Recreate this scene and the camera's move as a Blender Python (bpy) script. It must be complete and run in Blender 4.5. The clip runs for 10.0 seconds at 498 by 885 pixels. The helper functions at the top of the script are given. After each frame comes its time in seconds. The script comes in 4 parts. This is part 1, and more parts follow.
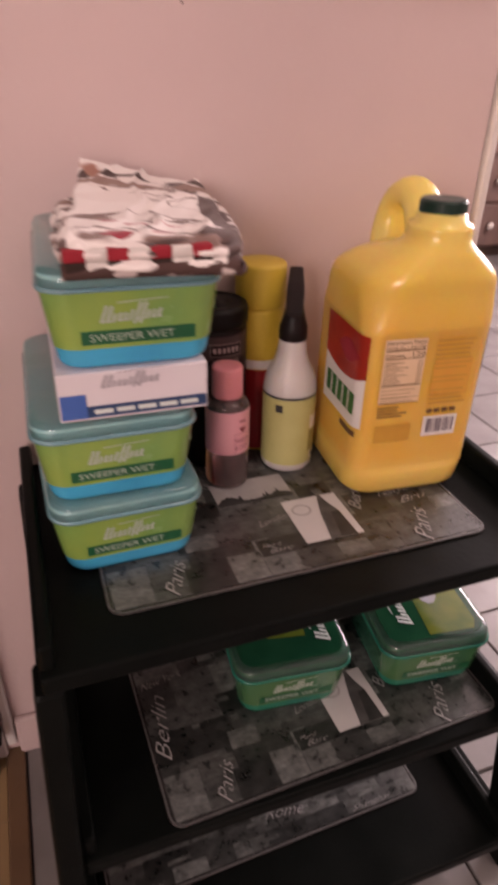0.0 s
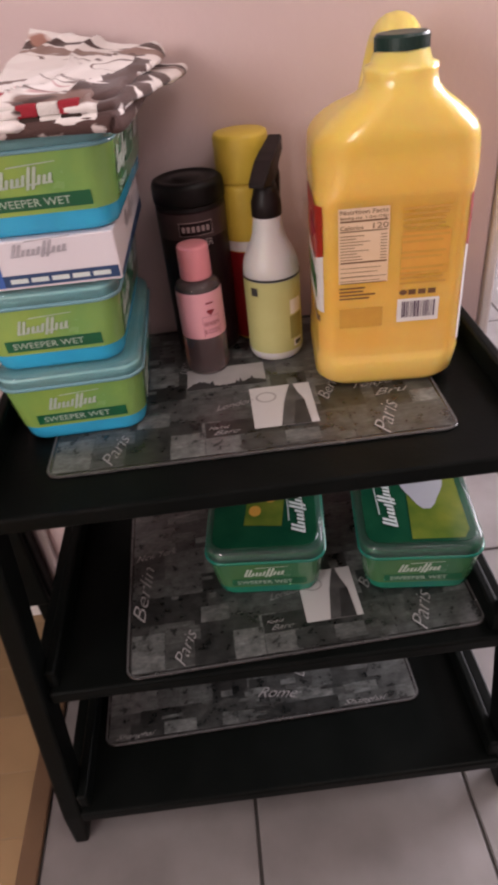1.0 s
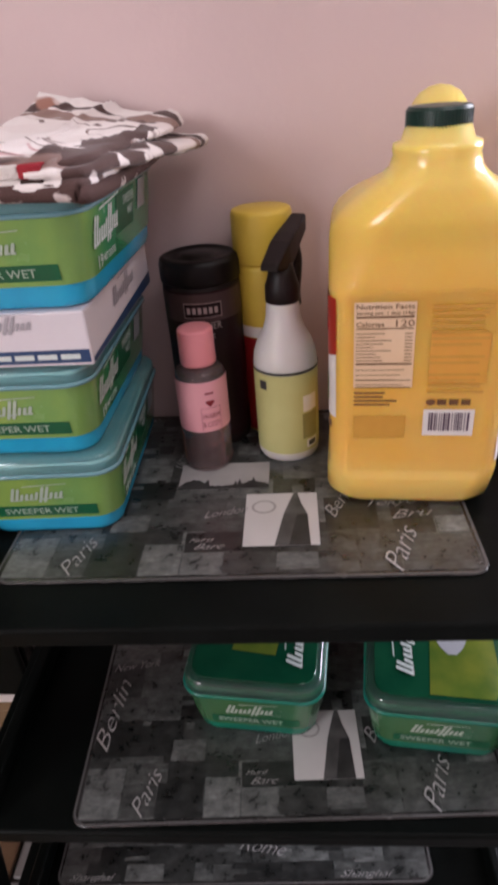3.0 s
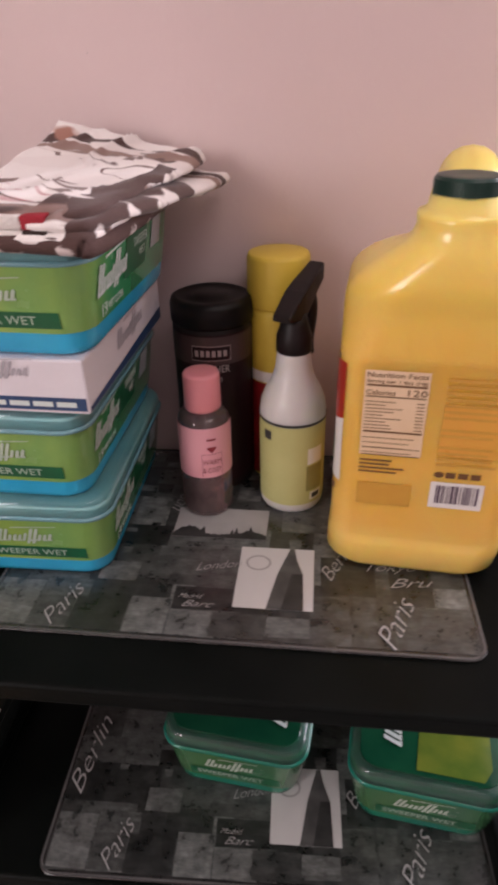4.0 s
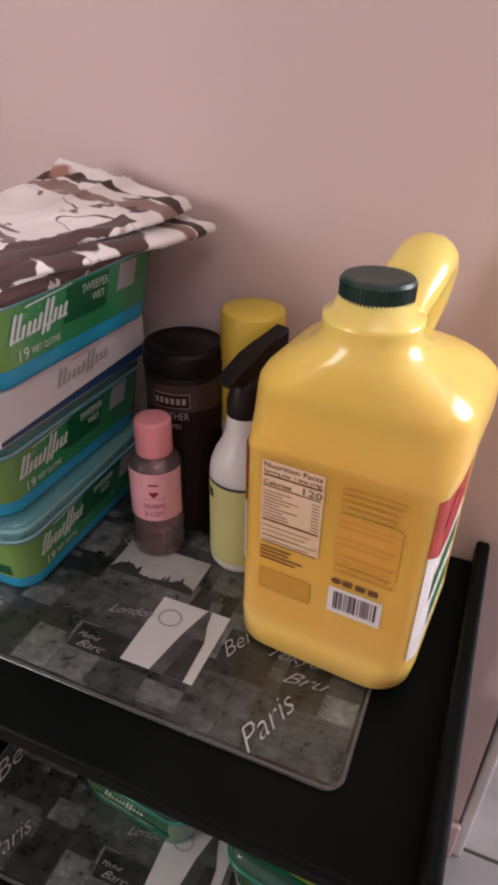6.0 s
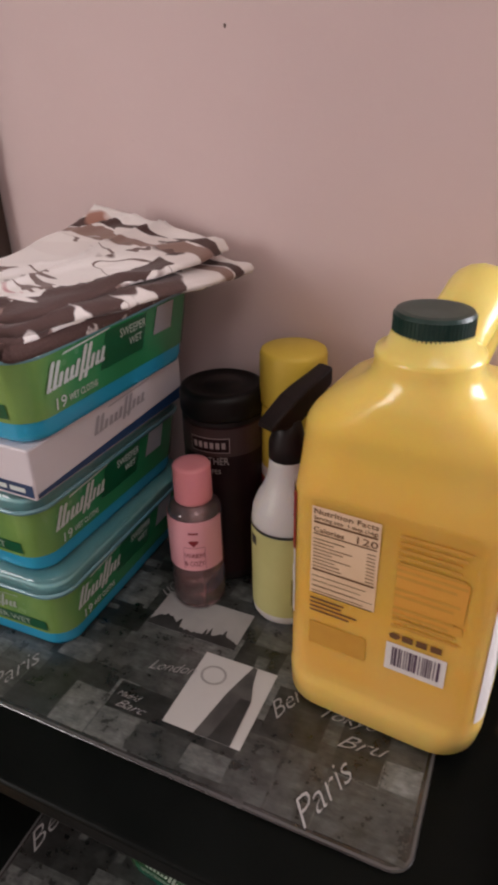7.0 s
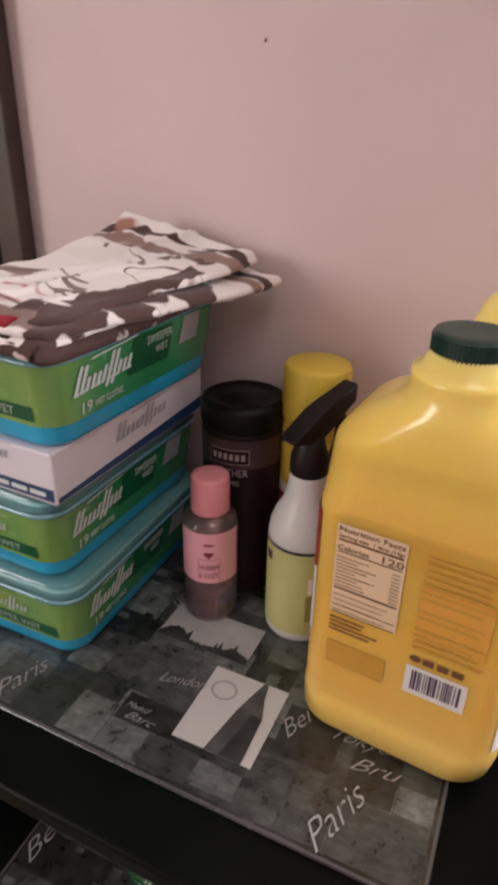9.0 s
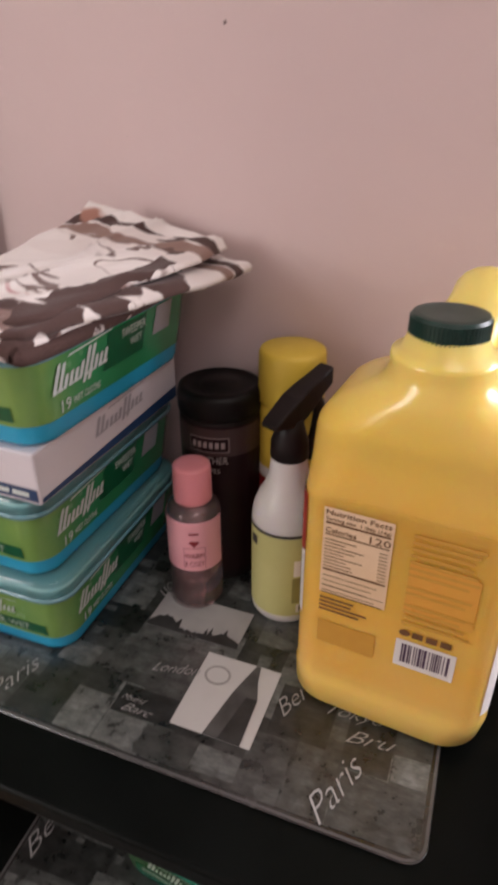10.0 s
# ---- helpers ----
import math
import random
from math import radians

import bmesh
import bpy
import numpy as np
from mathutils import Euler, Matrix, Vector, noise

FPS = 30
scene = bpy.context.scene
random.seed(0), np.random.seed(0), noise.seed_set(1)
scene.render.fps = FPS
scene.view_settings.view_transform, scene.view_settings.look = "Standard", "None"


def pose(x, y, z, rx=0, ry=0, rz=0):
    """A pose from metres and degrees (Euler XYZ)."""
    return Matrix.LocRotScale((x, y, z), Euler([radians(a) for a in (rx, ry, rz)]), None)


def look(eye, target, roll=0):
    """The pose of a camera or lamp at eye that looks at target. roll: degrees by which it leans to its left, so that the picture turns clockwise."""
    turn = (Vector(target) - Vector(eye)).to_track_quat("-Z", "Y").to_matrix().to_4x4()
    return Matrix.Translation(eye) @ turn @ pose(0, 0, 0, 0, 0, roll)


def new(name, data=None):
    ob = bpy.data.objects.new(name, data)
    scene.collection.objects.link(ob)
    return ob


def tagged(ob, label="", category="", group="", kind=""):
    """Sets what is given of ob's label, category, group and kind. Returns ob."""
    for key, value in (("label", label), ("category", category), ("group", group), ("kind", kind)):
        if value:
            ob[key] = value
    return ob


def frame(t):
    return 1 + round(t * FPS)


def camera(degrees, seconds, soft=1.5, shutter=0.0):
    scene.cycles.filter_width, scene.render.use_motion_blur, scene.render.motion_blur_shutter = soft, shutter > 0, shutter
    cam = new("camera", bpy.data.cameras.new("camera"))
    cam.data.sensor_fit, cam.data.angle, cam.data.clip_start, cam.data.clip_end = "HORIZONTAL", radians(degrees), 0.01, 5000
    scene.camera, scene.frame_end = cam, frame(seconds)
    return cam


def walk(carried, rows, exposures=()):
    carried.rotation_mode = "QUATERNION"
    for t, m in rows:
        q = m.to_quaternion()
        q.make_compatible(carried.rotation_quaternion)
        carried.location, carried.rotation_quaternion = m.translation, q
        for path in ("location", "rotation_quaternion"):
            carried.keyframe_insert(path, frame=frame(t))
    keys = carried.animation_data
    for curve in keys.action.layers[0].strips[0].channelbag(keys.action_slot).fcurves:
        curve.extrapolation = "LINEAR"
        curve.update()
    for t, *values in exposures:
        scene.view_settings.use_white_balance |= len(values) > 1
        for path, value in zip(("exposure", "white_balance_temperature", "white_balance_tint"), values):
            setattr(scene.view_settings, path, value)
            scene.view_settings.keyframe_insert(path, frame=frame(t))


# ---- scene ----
cam = camera(43.0, 10.0, 3.6, 0.5)
PATH = [
    (0, (-0.026, -0.441, 1.009), (0.573, 1.177, -0.006), 1.5),
    (0.5, (0.111, -0.459, 0.989), (0.514, 1.114, -0.18), -3.6),
    (0.8, (0.184, -0.498, 0.967), (0.343, 1.091, -0.237), -5.3),
    (1, (0.208, -0.506, 0.963), (0.228, 1.089, -0.244), -6.7),
    (1.3, (0.246, -0.52, 0.957), (0.163, 1.105, -0.207), -6.9),
    (1.5, (0.271, -0.519, 0.935), (0.136, 1.169, -0.128), -7.6),
    (2, (0.298, -0.452, 0.912), (0.24, 1.178, -0.245), -7.6),
    (2.2, (0.296, -0.442, 0.912), (0.234, 1.2, -0.228), -5.3),
    (2.5, (0.278, -0.42, 0.915), (0.138, 1.223, -0.216), -6.1),
    (2.7, (0.281, -0.414, 0.924), (0.12, 1.276, -0.132), -5.8),
    (3.8, (0.256, -0.348, 0.966), (0.138, 1.372, -0.047), -1.2),
    (4, (0.287, -0.352, 0.971), (0.088, 1.351, -0.059), -1.3),
    (4.5, (0.351, -0.364, 1.004), (-0.018, 1.402, 0.14), 0.2),
    (4.8, (0.365, -0.382, 1.009), (-0.141, 1.26, -0.014), 6.8),
    (5, (0.422, -0.371, 1.009), (-0.192, 1.258, 0.024), 2.4),
    (5.5, (0.448, -0.308, 1.018), (-0.244, 1.278, 0.015), 1.0),
    (5.7, (0.461, -0.281, 1.023), (-0.168, 1.3, -0.029), 1.2),
    (6.8, (0.449, -0.247, 1.001), (-0.256, 1.306, -0.043), 1.3),
    (7, (0.439, -0.245, 1.01), (-0.301, 1.355, 0.066), -1.3),
    (7.5, (0.429, -0.251, 1.01), (-0.34, 1.312, 0.028), -0.4),
    (8, (0.422, -0.263, 1.016), (-0.275, 1.346, 0.053), 2.9),
    (8.3, (0.413, -0.259, 1.02), (-0.275, 1.393, 0.125), 3.4),
    (8.5, (0.43, -0.249, 1.015), (-0.277, 1.408, 0.146), 0.3),
    (9, (0.419, -0.25, 1.009), (-0.324, 1.368, 0.098), 1.3),
    (9.5, (0.409, -0.248, 1.007), (-0.281, 1.31, -0.039), 2.6),
    (10, (0.407, -0.255, 1.016), (-0.223, 1.379, 0.05), -0.1),
]
EXPOSURES = [(0.0, -0.12, 7500, 25), (0.5, 0.05, 7400, 22), (1.0, 0.1, 6550, 12), (2.5, 0.12, 5950, 9), (4.0, 0.05, 6400, 12), (4.5, 0.15, 6300, 13), (4.8, -0.25, 6300, 10), (5.0, 0.0, 6300, 9), (5.5, -0.05, 6300, 10), (7.0, -0.3, 6400, 6), (8.3, 0.0, 6400, 5), (9.0, -0.12, 6400, 5), (10.0, -0.12, 6400, 6)]
walk(cam, [(t, look(eye, target, roll)) for t, eye, target, roll in PATH], EXPOSURES)

# ---- world, windows, lamps ----
world = bpy.data.worlds.new("world")
scene.world = world
world.use_nodes = True
wn = world.node_tree
sky = wn.nodes.new("ShaderNodeTexSky")
sky.sky_type, sky.sun_disc, sky.sun_elevation, sky.sun_rotation = "NISHITA", False, radians(35), radians(80)
wn.nodes["Background"].inputs["Strength"].default_value = 0.08
wn.links.new(sky.outputs[0], wn.nodes["Background"].inputs["Color"])


def area_lamp(name, eye, target, sx, sy, watts, colour):
    data = bpy.data.lights.new(name, "AREA")
    data.shape, data.size, data.size_y, data.energy, data.color = "RECTANGLE", sx, sy, watts, colour
    ob = new(name, data)
    ob.matrix_world = look(eye, target)
    return ob


area_lamp("daylight_east", (3.24, 1.5, 1.5), (0.0, 0.6, 0.9), 1.6, 1.2, 130, (0.98, 0.92, 1.0))
area_lamp("daylight_south", (-1.7, -2.34, 1.5), (0.1, 0.2, 0.95), 0.9, 1.1, 38, (1.0, 0.92, 0.9))
area_lamp("lamp_light", (0.95, -0.75, 2.38), (0.95, -0.7, 0.0), 0.9, 0.9, 10, (1.0, 0.90, 0.86))


# ---- materials ----
def material(name, colour, rough=0.5, metal=0.0, second=None, scale=20.0, amount=0.35, bump=0.0, bump_scale=200.0, coat=0.0, transmission=0.0, sss=0.0, island=0.0, obj_random=0.0, rough_var=0.08, spec=0.5):
    m = bpy.data.materials.new(name)
    m.use_nodes = True
    nt = m.node_tree
    p = nt.nodes["Principled BSDF"]
    p.inputs["Metallic"].default_value = metal
    p.inputs["Coat Weight"].default_value, p.inputs["Specular IOR Level"].default_value = coat, spec
    p.inputs["Transmission Weight"].default_value = transmission
    if sss:
        p.inputs["Subsurface Weight"].default_value = sss
        p.inputs["Subsurface Radius"].default_value = (0.02, 0.012, 0.004)
        p.inputs["Subsurface Scale"].default_value = 0.8
    tc = nt.nodes.new("ShaderNodeTexCoord")
    big = nt.nodes.new("ShaderNodeTexNoise")
    big.inputs["Scale"].default_value, big.inputs["Detail"].default_value = scale, 5
    nt.links.new(tc.outputs["Object"], big.inputs["Vector"])
    ramp = nt.nodes.new("ShaderNodeMapRange")
    ramp.inputs[1].default_value, ramp.inputs[2].default_value = 0.35, 0.65
    ramp.inputs[3].default_value, ramp.inputs[4].default_value = 0.0, amount
    nt.links.new(big.outputs[0], ramp.inputs[0])
    mix = nt.nodes.new("ShaderNodeMix")
    mix.data_type = "RGBA"
    mix.inputs[6].default_value = (*colour, 1)
    second = second or tuple(c * 0.72 for c in colour)
    mix.inputs[7].default_value = (*second, 1)
    nt.links.new(ramp.outputs[0], mix.inputs[0])
    out = mix.outputs[2]
    if island or obj_random:
        src = nt.nodes.new("ShaderNodeNewGeometry").outputs["Random Per Island"] if island else nt.nodes.new("ShaderNodeObjectInfo").outputs["Random"]
        k = island or obj_random
        r2 = nt.nodes.new("ShaderNodeMapRange")
        r2.inputs[3].default_value, r2.inputs[4].default_value = 1 - k, 1 + k
        nt.links.new(src, r2.inputs[0])
        hsv = nt.nodes.new("ShaderNodeHueSaturation")
        nt.links.new(r2.outputs[0], hsv.inputs["Value"])
        nt.links.new(out, hsv.inputs["Color"])
        out = hsv.outputs[0]
    nt.links.new(out, p.inputs["Base Color"])
    rr = nt.nodes.new("ShaderNodeMapRange")
    rr.inputs[3].default_value, rr.inputs[4].default_value = max(0.02, rough - rough_var), min(1, rough + rough_var)
    nt.links.new(big.outputs[0], rr.inputs[0])
    nt.links.new(rr.outputs[0], p.inputs["Roughness"])
    if bump:
        fine = nt.nodes.new("ShaderNodeTexNoise")
        fine.inputs["Scale"].default_value, fine.inputs["Detail"].default_value = bump_scale, 4
        nt.links.new(tc.outputs["Object"], fine.inputs["Vector"])
        b = nt.nodes.new("ShaderNodeBump")
        b.inputs["Strength"].default_value, b.inputs["Distance"].default_value = bump, 0.002
        nt.links.new(fine.outputs[0], b.inputs["Height"])
        nt.links.new(b.outputs[0], p.inputs["Normal"])
    return m


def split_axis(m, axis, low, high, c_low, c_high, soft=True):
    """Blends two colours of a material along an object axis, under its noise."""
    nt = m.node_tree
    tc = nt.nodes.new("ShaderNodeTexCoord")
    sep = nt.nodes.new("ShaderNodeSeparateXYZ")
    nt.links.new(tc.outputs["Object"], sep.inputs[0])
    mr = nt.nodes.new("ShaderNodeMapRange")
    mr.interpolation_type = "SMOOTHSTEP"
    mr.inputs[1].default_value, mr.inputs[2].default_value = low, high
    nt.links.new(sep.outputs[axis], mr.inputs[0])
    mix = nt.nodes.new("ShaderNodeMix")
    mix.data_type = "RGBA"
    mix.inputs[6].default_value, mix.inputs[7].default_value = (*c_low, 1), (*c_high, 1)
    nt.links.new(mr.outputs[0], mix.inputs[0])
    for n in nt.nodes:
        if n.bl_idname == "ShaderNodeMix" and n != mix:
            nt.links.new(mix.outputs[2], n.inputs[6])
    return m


wall_paint = material("wall_paint", (0.65, 0.515, 0.505), 0.6, second=(0.59, 0.465, 0.455), scale=3, amount=0.6, bump=0.25, bump_scale=90)
white_paint = material("white_paint", (0.78, 0.74, 0.72), 0.4, scale=8, amount=0.2, bump=0.1, bump_scale=120)
ceiling_paint = material("ceiling_paint", (0.78, 0.75, 0.72), 0.8, scale=4, amount=0.2, bump=0.2, bump_scale=60)
tile_glaze = material("tile_glaze", (0.25, 0.235, 0.232), 0.32, second=(0.16, 0.148, 0.146), scale=7, amount=0.8, bump=0.12, bump_scale=35, obj_random=0.08)
grout = material("grout", (0.07, 0.065, 0.06), 0.9, scale=30, bump=0.3)
plank_wood = material("plank_wood", (0.38, 0.25, 0.125), 0.5, second=(0.27, 0.17, 0.085), scale=6, amount=0.8, bump=0.1, bump_scale=60, obj_random=0.15)
strip_wood = material("strip_wood", (0.17, 0.10, 0.055), 0.4, scale=14, amount=0.6)
black_lacquer = material("black_lacquer", (0.0036, 0.0046, 0.0042), 0.36, second=(0.006, 0.0072, 0.0066), scale=18, amount=0.6, bump=0.12, bump_scale=150, spec=0.06)
dark_wood = material("dark_wood", (0.065, 0.038, 0.028), 0.45, second=(0.035, 0.02, 0.015), scale=12, amount=0.8, bump=0.1, bump_scale=80)
dark_panel = material("dark_panel", (0.018, 0.014, 0.012), 0.75, scale=9, amount=0.6, spec=0.1)
dresser_wood = material("dresser_wood", (0.23, 0.145, 0.12), 0.5, second=(0.16, 0.10, 0.085), scale=6, amount=0.7)
knob_china = material("knob_china", (0.75, 0.68, 0.62), 0.25, scale=30, amount=0.1)
enamel = material("enamel", (0.80, 0.77, 0.76), 0.25, scale=5, amount=0.12)
slot_grey = material("slot_grey", (0.14, 0.13, 0.13), 0.4, scale=20)
mat_vinyl = material("mat_vinyl", (0.016, 0.015, 0.015), 0.25, second=(0.05, 0.048, 0.047), scale=28, amount=0.9, bump=0.06, bump_scale=300, spec=0.9)
mat_edge = material("mat_edge", (0.10, 0.098, 0.098), 0.35, scale=40, amount=0.3)
card_white = material("card_white", (0.60, 0.59, 0.59), 0.4, scale=30, amount=0.08)
card_grey = material("card_grey", (0.40, 0.39, 0.39), 0.42, second=(0.30, 0.29, 0.29), scale=40, amount=0.6)
ink_black = material("ink_black", (0.025, 0.025, 0.025), 0.45, second=(0.05, 0.05, 0.05), scale=80, amount=0.7)
ink_grey = material("ink_grey", (0.10, 0.098, 0.098), 0.42, second=(0.05, 0.05, 0.05), scale=60, amount=0.8)
script_white = material("script_white", (0.42, 0.41, 0.41), 0.42, scale=120, amount=0.5)
cap_green = material("cap_green", (0.006, 0.035, 0.026), 0.35, second=(0.004, 0.02, 0.015), scale=50, amount=0.5)
label_white = material("label_white", (0.79, 0.59, 0.40), 0.35, second=(0.74, 0.52, 0.30), scale=30, amount=0.5)
label_plain = material("label_plain", (0.80, 0.76, 0.72), 0.35, scale=30, amount=0.15)
label_red = material("label_red", (0.40, 0.025, 0.012), 0.35, second=(0.28, 0.02, 0.01), scale=40, amount=0.5)
label_green = material("label_green", (0.02, 0.16, 0.03), 0.4, scale=40, amount=0.4)
label_orange = material("label_orange", (0.74, 0.35, 0.06), 0.3, second=(0.70, 0.37, 0.055), scale=60, amount=0.7)
label_amber = material("label_amber", (0.60, 0.31, 0.05), 0.35, second=(0.66, 0.36, 0.06), scale=70, amount=0.6)
print_brown = material("print_brown", (0.16, 0.075, 0.03), 0.5, scale=80)
bar_ink = material("bar_ink", (0.09, 0.05, 0.09), 0.5, scale=80)
pink_cap = material("pink_cap", (0.80, 0.30, 0.33), 0.32, scale=20, amount=0.12, sss=0.1)
pink_label = material("pink_label", (0.78, 0.38, 0.42), 0.4, second=(0.72, 0.34, 0.38), scale=25, amount=0.3)
red_ink = material("red_ink", (0.25, 0.02, 0.03), 0.45, scale=60)
pink_glass = material("pink_glass", (0.92, 0.72, 0.72), 0.05, second=(0.88, 0.66, 0.66), scale=15, amount=0.3, transmission=0.93)
brown_plastic = material("brown_plastic", (0.010, 0.007, 0.007), 0.4, second=(0.018, 0.012, 0.012), scale=25, amount=0.6, spec=0.2)
lid_black = material("lid_black", (0.004, 0.003, 0.003), 0.42, second=(0.008, 0.006, 0.006), scale=25, amount=0.6, spec=0.2)
silver_dim = material("silver_dim", (0.34, 0.27, 0.26), 0.45, scale=60, amount=0.3)
maroon_label = material("maroon_label", (0.011, 0.004, 0.005), 0.35, second=(0.022, 0.008, 0.009), scale=14, amount=0.8, spec=0.2)
label_mauve = material("label_mauve", (0.05, 0.024, 0.024), 0.4, second=(0.035, 0.016, 0.017), scale=20, amount=0.6)
silver_ink = material("silver_ink", (0.62, 0.55, 0.53), 0.4, scale=60, amount=0.2)
can_yellow = material("can_yellow", (0.68, 0.49, 0.06), 0.42, second=(0.62, 0.44, 0.05), scale=20, amount=0.4)
can_red = material("can_red", (0.30, 0.012, 0.016), 0.35, second=(0.2, 0.01, 0.012), scale=25, amount=0.5)
frost_white = material("frost_white", (0.60, 0.57, 0.55), 0.4, second=(0.6, 0.57, 0.54), scale=18, amount=0.4, sss=0.25)
spray_label = material("spray_label", (0.52, 0.50, 0.21), 0.4, second=(0.44, 0.42, 0.16), scale=22, amount=0.6)
spray_olive = material("spray_olive", (0.28, 0.25, 0.08), 0.45, scale=40, amount=0.5)
tub_aqua = material("tub_aqua", (0.04, 0.46, 0.74), 0.18, second=(0.03, 0.33, 0.58), scale=16, amount=0.5, sss=0.1)
tub_lid = material("tub_lid", (0.70, 0.93, 0.98), 0.08, second=(0.58, 0.86, 0.93), scale=12, amount=0.5, transmission=0.96, bump=0.1, bump_scale=60)
tub_inner = material("tub_inner", (0.34, 0.58, 0.54), 0.3, second=(0.20, 0.50, 0.54), scale=13, amount=0.7)
tub_rim = material("tub_rim", (0.20, 0.46, 0.56), 0.12, second=(0.26, 0.50, 0.52), scale=14, amount=0.6, transmission=0.3, coat=0.6)
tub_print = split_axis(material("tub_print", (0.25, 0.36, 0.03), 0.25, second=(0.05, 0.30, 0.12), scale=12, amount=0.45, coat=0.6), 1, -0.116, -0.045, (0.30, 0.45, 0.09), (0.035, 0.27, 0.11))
# sleeve of the middle-shelf tubs: teal, with the shelf's shade mixed into the colour
teal_print_shaded = split_axis(material("teal_print_shaded", (0.05, 0.22, 0.10), 0.25, second=(0.02, 0.14, 0.08), scale=12, amount=0.6, coat=0.6), 1, -0.118, -0.06, (0.07, 0.18, 0.06), (0.015, 0.13, 0.08))
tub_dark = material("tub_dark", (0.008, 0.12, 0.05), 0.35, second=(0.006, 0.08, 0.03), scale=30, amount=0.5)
# lid film print, its colour lowered for the shade under the top shelf
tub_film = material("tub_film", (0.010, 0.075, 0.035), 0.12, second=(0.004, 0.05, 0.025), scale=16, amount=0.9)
tub_yellow = material("tub_yellow", (0.17, 0.21, 0.03), 0.15, second=(0.07, 0.14, 0.02), scale=25, amount=0.8)
tub_violet = material("tub_violet", (0.42, 0.44, 0.48), 0.3, scale=30, amount=0.3)
# green plastic of the middle-shelf tubs, darkened for the shade they stand in
tub_green_shaded = material("tub_green_shaded", (0.015, 0.20, 0.12), 0.2, second=(0.01, 0.15, 0.13), scale=16, amount=0.6)
logo_dim = material("logo_dim", (0.46, 0.56, 0.46), 0.35, second=(0.30, 0.42, 0.34), scale=60, amount=0.5)
logo_white = material("logo_white", (0.66, 0.74, 0.72), 0.35, scale=40, amount=0.15)
box_card = material("box_card", (0.74, 0.71, 0.75), 0.45, second=(0.68, 0.63, 0.68), scale=14, amount=0.5)
carton_print = material("carton_print", (0.42, 0.40, 0.44), 0.45, scale=40, amount=0.4)
box_blue = material("box_blue", (0.02, 0.06, 0.16), 0.4, scale=25, amount=0.4)
box_sky = material("box_sky", (0.05, 0.14, 0.45), 0.4, scale=25, amount=0.4)
box_yellow = material("box_yellow", (0.70, 0.50, 0.03), 0.4, scale=25, amount=0.3)
towel_red = material("towel_red", (0.36, 0.02, 0.035), 0.9, scale=60, amount=0.4, bump=0.5, bump_scale=500)
towel_dark = material("towel_dark", (0.035, 0.018, 0.014), 0.9, scale=60, amount=0.4, bump=0.5, bump_scale=500)
towel_white = material("towel_white", (0.74, 0.70, 0.67), 0.9, scale=60, amount=0.2, bump=0.5, bump_scale=500)
towel_border = material("towel_border", (0.085, 0.045, 0.04), 0.9, second=(0.70, 0.62, 0.60), scale=42, amount=1.0, bump=0.5, bump_scale=500)
for n in towel_border.node_tree.nodes:
    if n.bl_idname == "ShaderNodeMapRange" and n.inputs[1].default_value > 0.3:
        n.inputs[1].default_value, n.inputs[2].default_value = 0.57, 0.60
plate_white = material("plate_white", (0.74, 0.68, 0.60), 0.4, scale=15, amount=0.2)
scuff = material("scuff", (0.16, 0.11, 0.10), 0.8, scale=60)
glass_pane = material("glass_pane", (0.95, 0.97, 0.97), 0.03, transmission=1.0, scale=5, amount=0.02)

# oil jug plastic: clearer above the filling line, amber below
jug_plastic = material("jug_plastic", (0.80, 0.46, 0.10), 0.24, second=(0.84, 0.60, 0.20), scale=10, amount=0.35, sss=0.7, coat=0.2, bump=0.08, bump_scale=45)
nt = jug_plastic.node_tree
tc, sep, ramp = nt.nodes.new("ShaderNodeTexCoord"), nt.nodes.new("ShaderNodeSeparateXYZ"), nt.nodes.new("ShaderNodeValToRGB")
mr = nt.nodes.new("ShaderNodeMapRange")
mr.inputs[2].default_value = 0.34
nt.links.new(tc.outputs["Object"], sep.inputs[0])
nt.links.new(sep.outputs[2], mr.inputs[0])
nt.links.new(mr.outputs[0], ramp.inputs[0])
ramp.color_ramp.elements[0].color, ramp.color_ramp.elements[1].color = (0.84, 0.60, 0.15, 1), (0.86, 0.72, 0.21, 1)
for at, colour in ((0.10, (0.84, 0.58, 0.14)), (0.15, (0.82, 0.48, 0.095)), (0.58, (0.82, 0.48, 0.08)), (0.76, (0.84, 0.60, 0.115))):
    ramp.color_ramp.elements.new(at).color = (*colour, 1)
for n in nt.nodes:
    if n.bl_idname == "ShaderNodeMix":
        nt.links.new(ramp.outputs[0], n.inputs[6])


jug_grip = material("jug_grip", (0.84, 0.68, 0.17), 0.25, second=(0.86, 0.74, 0.28), scale=14, amount=0.4, sss=0.5)


